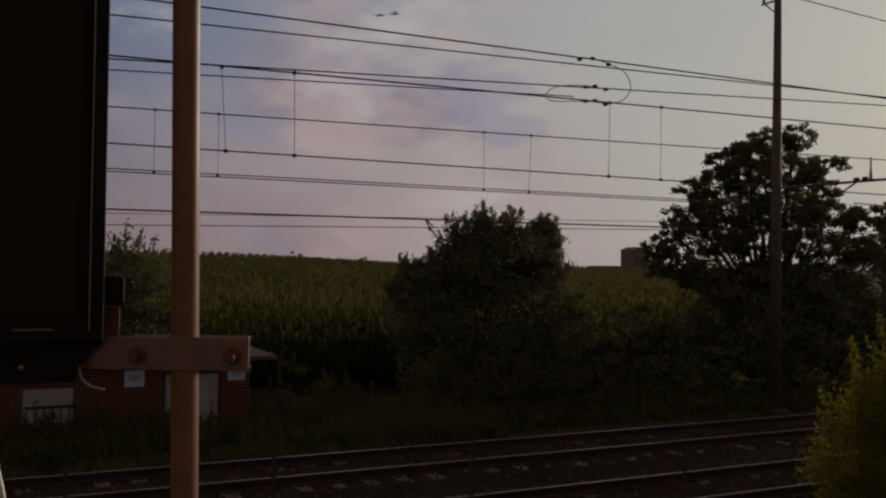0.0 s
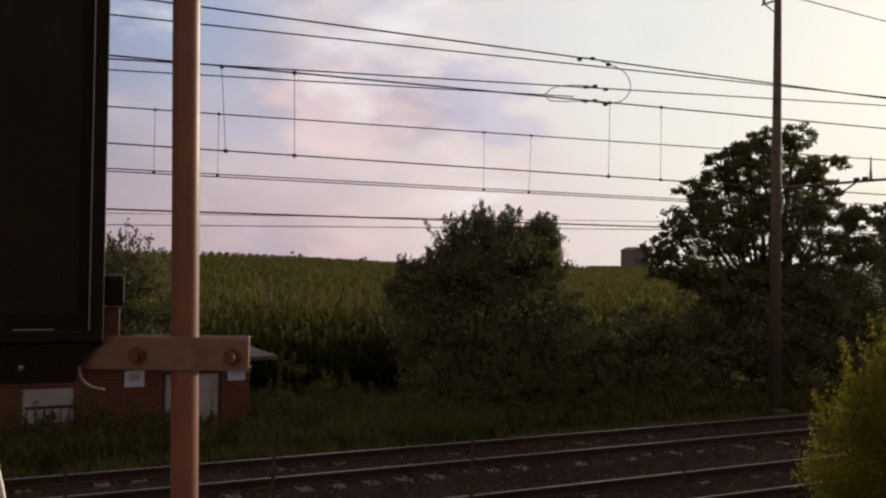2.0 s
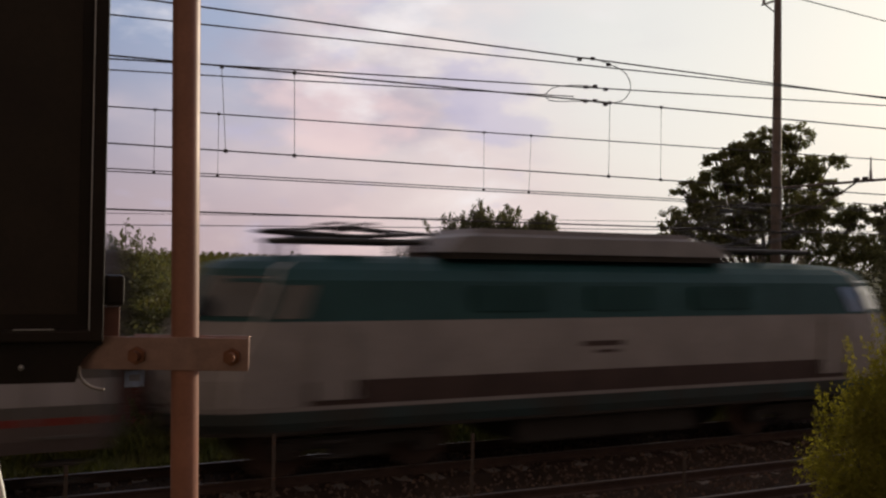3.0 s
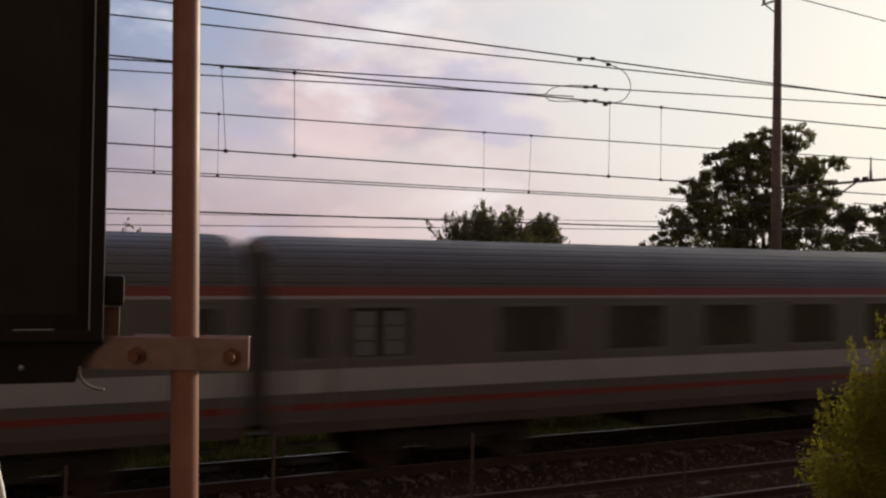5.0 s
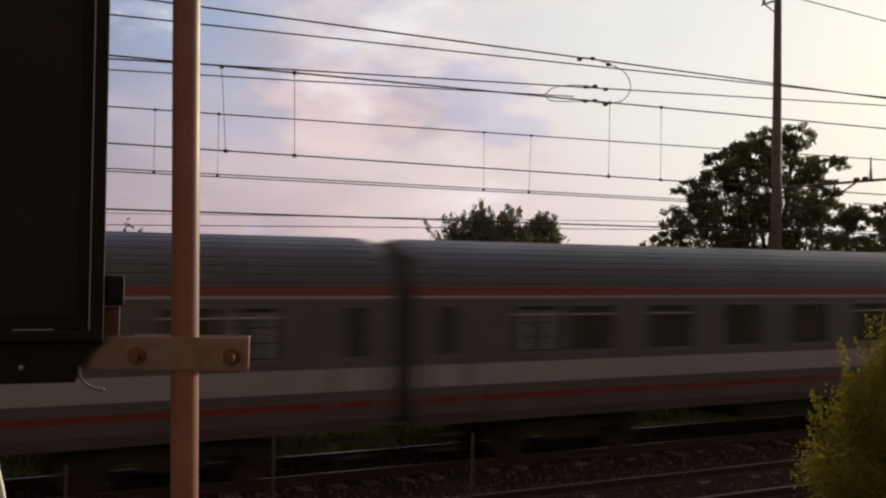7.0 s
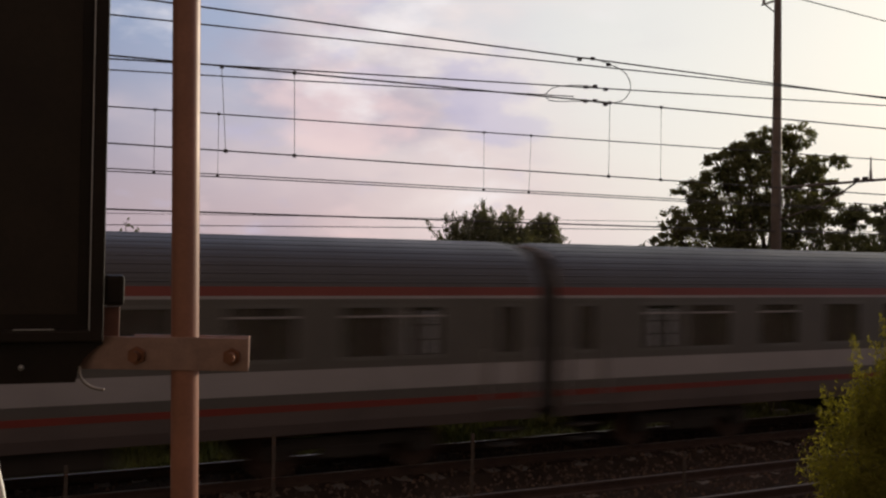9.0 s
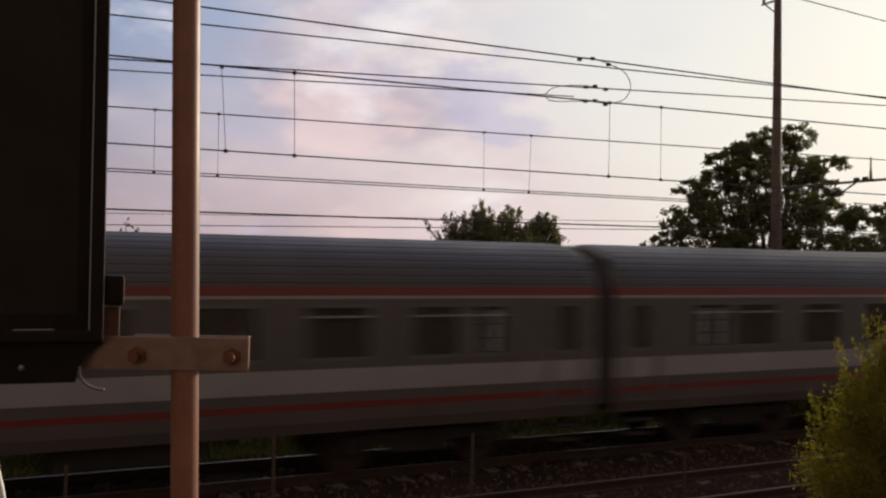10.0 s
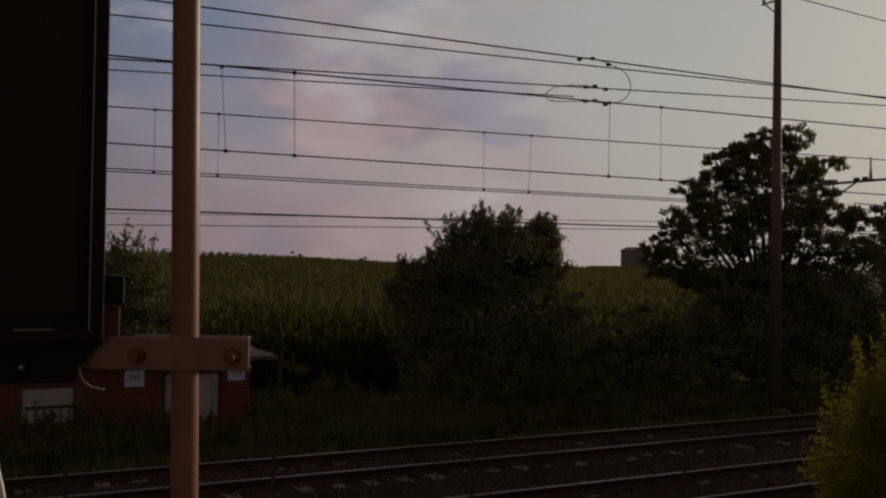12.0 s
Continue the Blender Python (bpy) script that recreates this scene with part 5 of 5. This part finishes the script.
TREE, TREE_CROWN = plant("tree", "broad dark-leaved tree standing behind the catenary mast", "tree", foot(24.2, 23.4), TREE_LOBES, 95000, (0.15, 0.06, 0.0), M_LEAF_TREE, 0.2)
BUSH, BUSH_CROWN = plant("bush", "large rounded dark bush with upright leafy shoots", "bush", foot(12.9, 23.8), BUSH_LOBES, 70000, (0.14, 0.055, 0.6), M_LEAF_BUSH, 0.12, shoots=150, bushy=0.085, dense=90, tall=1.2)
THICKET = [plant("shrub", "dense dark green shrub in the trackside thicket", "shrub", foot(x, y), [[a * k for a in l] for l in LOW_LOBES], 9000, (0.16, 0.09, 0.2), M_LEAF_BUSH, 0.06, group="trackside shrubs")
           for x, y, k in ((3.7, 24.4, 0.90), (18.6, 23.6, 0.95), (21.3, 22.8, 1.25), (24.4, 22.3, 1.3), (27.6, 22.4, 1.5), (31.0, 23.5, 1.9), (16.0, 24.6, 0.8))]
WEEDS = [plant("weed_clump", "low leafy weed clump on the verge beside the track", "weeds", foot(x, y), [[a * k for a in l] for l in LOW_LOBES], 1500, (0.09, 0.04, 0.5), M_GRASS, 0.015, shoots=10, group="verge weeds", bushy=0.05)
         for x, y, k in ((6.4, 20.2, 0.30), (7.6, 21.4, 0.42), (9.3, 20.4, 0.36), (10.6, 21.4, 0.55), (11.4, 20.6, 0.48), (12.2, 21.3, 0.58), (13.6, 21.2, 0.55), (14.6, 20.7, 0.42), (15.6, 20.6, 0.36), (17.5, 21.2, 0.45), (0.5, 19.9, 0.36), (1.5, 20.2, 0.42), (2.5, 20.0, 0.36), (3.2, 20.3, 0.30), (4.4, 20.2, 0.24), (5.9, 20.8, 0.40), (6.8, 22.2, 0.55))]
SAPLING = plant("sapling", "leafy sapling with bare upper twigs behind the hut", "sapling", foot(2.9, 24.4), [(0.0, 0, 3.6, 0.8, 0.8, 0.7), (0.7, 0, 3.0, 1.0, 0.9, 0.8), (-0.7, 0, 3.2, 0.9, 0.9, 0.8), (0.2, -.2, 2.1, 1.5, 1.1, 0.9), (-0.3, -.2, 1.2, 1.7, 1.1, 0.8)], 12000, (0.14, 0.065, 0.3), M_LEAF_BUSH, 0.07, shoots=26)
# only its left edge is in view; the bulk is added to shade the tracks
RIGHT_TREE = plant("tree", "tall dark-leaved tree at the end of the thicket, repeated out of view for shade", "tree", foot(35.6, 24.4), [(-3.7, 0, 6.3, 1.2, 1.1, 0.7), (-4.0, 0, 5.0, 1.3, 1.2, 0.8), (-1.4, 0, 7.6, 1.5, 1.4, 1.0), (0.6, 0, 8.6, 2.0, 1.8, 1.3), (2.2, 0, 7.8, 1.9, 1.7, 1.2), (-0.8, 0, 6.6, 2.4, 1.9, 1.3), (2.0, 0, 5.8, 2.3, 1.8, 1.3), (-2.2, 0, 4.4, 2.2, 1.7, 1.3), (1.0, 0, 3.6, 2.8, 1.9, 1.4)], 32000, (0.2, 0.11, 0.0), M_LEAF_TREE, 0.24)
# unseen copies further right, added to keep low sun off tracks and train
for x, y, turn in ((43.5, 24.8, 70), (51.5, 25.2, 200), (60.0, 25.0, 310)):
    copy_thing(RIGHT_TREE[0], pose(*foot(x, y), 0, 0, turn))
for dx, dz, bend in ((-0.05, 5.2, 0.10), (0.25, 4.7, 0.25), (-0.4, 4.8, -0.2), (0.55, 4.35, 0.35), (-0.7, 4.4, -0.3)):
    part("twig", tube(bmesh.new(), [(dx * 0.2, 0, 3.3), (dx * 0.5, 0, 3.9), (dx, 0.02, dz - 0.25), (dx + bend * 0.5, 0.05, dz)], [0.022, 0.016, 0.009, 0.004], 6), M_BARK, SAPLING[0])
    t = RNG.uniform(0.3, 1, 46)
    spots = np.stack([dx * 0.3 + (dx * 0.7 + bend * 0.4) * t, RNG.normal(size=46) * 0.08, 3.4 + (dz - 3.4) * t], -1) + RNG.normal(size=(46, 3)) * 0.07
    quads_mesh("twig_leaves", leaf_quads(spots, 0.14, 0.06, 0.5), M_LEAF_BUSH, parent=SAPLING[0])
NEAR_LOBES = [(0.0, 0, 0.84, 0.30, 0.30, 0.24), (-0.22, .05, 0.62, 0.26, 0.26, 0.22), (0.28, 0, 1.04, 0.30, 0.28, 0.26), (0.05, 0, 0.38, 0.44, 0.38, 0.30), (0.5, 0, 0.6, 0.36, 0.36, 0.4)]
NEAR_BUSH, NEAR_CROWN = plant("garden_shrub", "sunlit yellow-green feathery shrub close to the viewer", "shrub", (4.09, 3.10, 2.0), NEAR_LOBES, 66000, (0.024, 0.0085, 0.6), M_LEAF_NEAR, 0.025, shoots=170, bushy=0.016, dense=60)
build_wires()
build_mast()
HUT_WALL, HUT_PLAN = build_hut()
build_foreground()
build_fence()
build_trough()
build_far()
for i, (x, y, k) in enumerate(((106, 352, 1.5), (110, 354, 1.2), (122, 360, 1.0), (135, 352, 1.1), (141, 356, 0.9), (262, 322, 2.1))):
    plant("far_tree", "far dark tree on the skyline of the field", "tree", (x, y, 0.5), [[a * k * 1.7 for a in l] for l in LOW_LOBES], 1800, (0.9, 0.6, 0.1), M_LEAF_BUSH, 0.2, group="skyline trees")

LOCO = build_loco()
COACHES = [build_coach("grey and white passenger coach with red stripes", False), build_coach("grey and white passenger coach with red stripes and tilting windows", True)]
COACHES = [COACHES[0], copy_thing(COACHES[0], Matrix.Identity(4)), COACHES[1]] + [copy_thing(COACHES[1], Matrix.Identity(4)) for _ in range(5)]
BIRDS = [build_bird()]
BIRDS.append(copy_thing(BIRDS[0], Matrix.Identity(4)))
build_bricks(HUT_WALL, HUT_PLAN)


# ---------------------------------------------------------------- what moves
SPEED = 27.73


def joint(t):
    """Where the coupling between locomotive and first coach is at t seconds."""
    return 3.49 + 52.8 + SPEED * (t - 5.0)


# small unevenness of the run: seconds, metres ahead of the steady speed
LAG = [(0.0, 0.5), (2.5, 0.17), (3.0, 0.86), (5.0, 0.2), (5.5, -0.45), (6.0, 0.2), (6.5, -0.3), (7.0, 0.05), (9.0, 0.3), (9.5, -0.3), (10.0, 0.25), (10.5, -0.1), (11.0, 0.9), (12.0, 0.9)]


def motions():
    times = [0.5 * i for i in range(25)]
    for i, thing in enumerate([LOCO] + COACHES):
        mid = 9.0 if i == 0 else -COACH * (i - 0.5)
        walk(thing, [(t, pose(joint(t) + float(np.interp(t, *zip(*LAG))) + mid, Y_FAR, 0)) for t in times])
    # two birds cross the sky at the start
    way = [(0.0, 6.78, 16.63, 8.51), (0.1, 7.65, 16.2, 8.59), (0.2, 8.80, 15.62, 8.65), (0.3, 9.85, 15.12, 8.62), (0.4, 11.05, 14.55, 8.46), (0.5, 12.25, 13.97, 8.31), (0.6, 13.65, 13.30, 8.06), (0.7, 15.0, 12.64, 7.87), (1.2, 21.6, 9.4, 7.6), (4.0, 55.0, -6.0, 12.0), (12.0, 140.0, -60.0, 30.0)]
    for i, b in enumerate(BIRDS):
        walk(b, [(t, pose(x + 0.13 * (2 * i - 1), y - 0.06 * (2 * i - 1), z + 0.03 * i, 8 * math.sin(9 * t + i), 0, -26)) for t, x, y, z in way])
        for w in [o for o in b.children if o.name.startswith("wing")]:
            side = 1 if w.data.vertices[6].co.y > 0 else -1
            walk(w, [(0.1 * k, pose(0, 0, 0, side * 32 * math.sin(k * 2.1 + i), 0, 0)) for k in range(0, 13)] + [(12.0, pose(0, 0, 0, 0, 0, 0))])
    # leaves stirring in the wind
    for crown, a, f in ((NEAR_CROWN, 1.6, 1.7), (TREE_CROWN, 0.5, 0.9), (BUSH_CROWN, 0.5, 1.1), (SAPLING[1], 0.9, 1.3)):
        walk(crown, [(0.4 * k, pose(0, 0, 0, a * math.sin(f * 0.4 * k), a * math.sin(1.31 * f * 0.4 * k + 1), 0)) for k in range(31)])


motions()
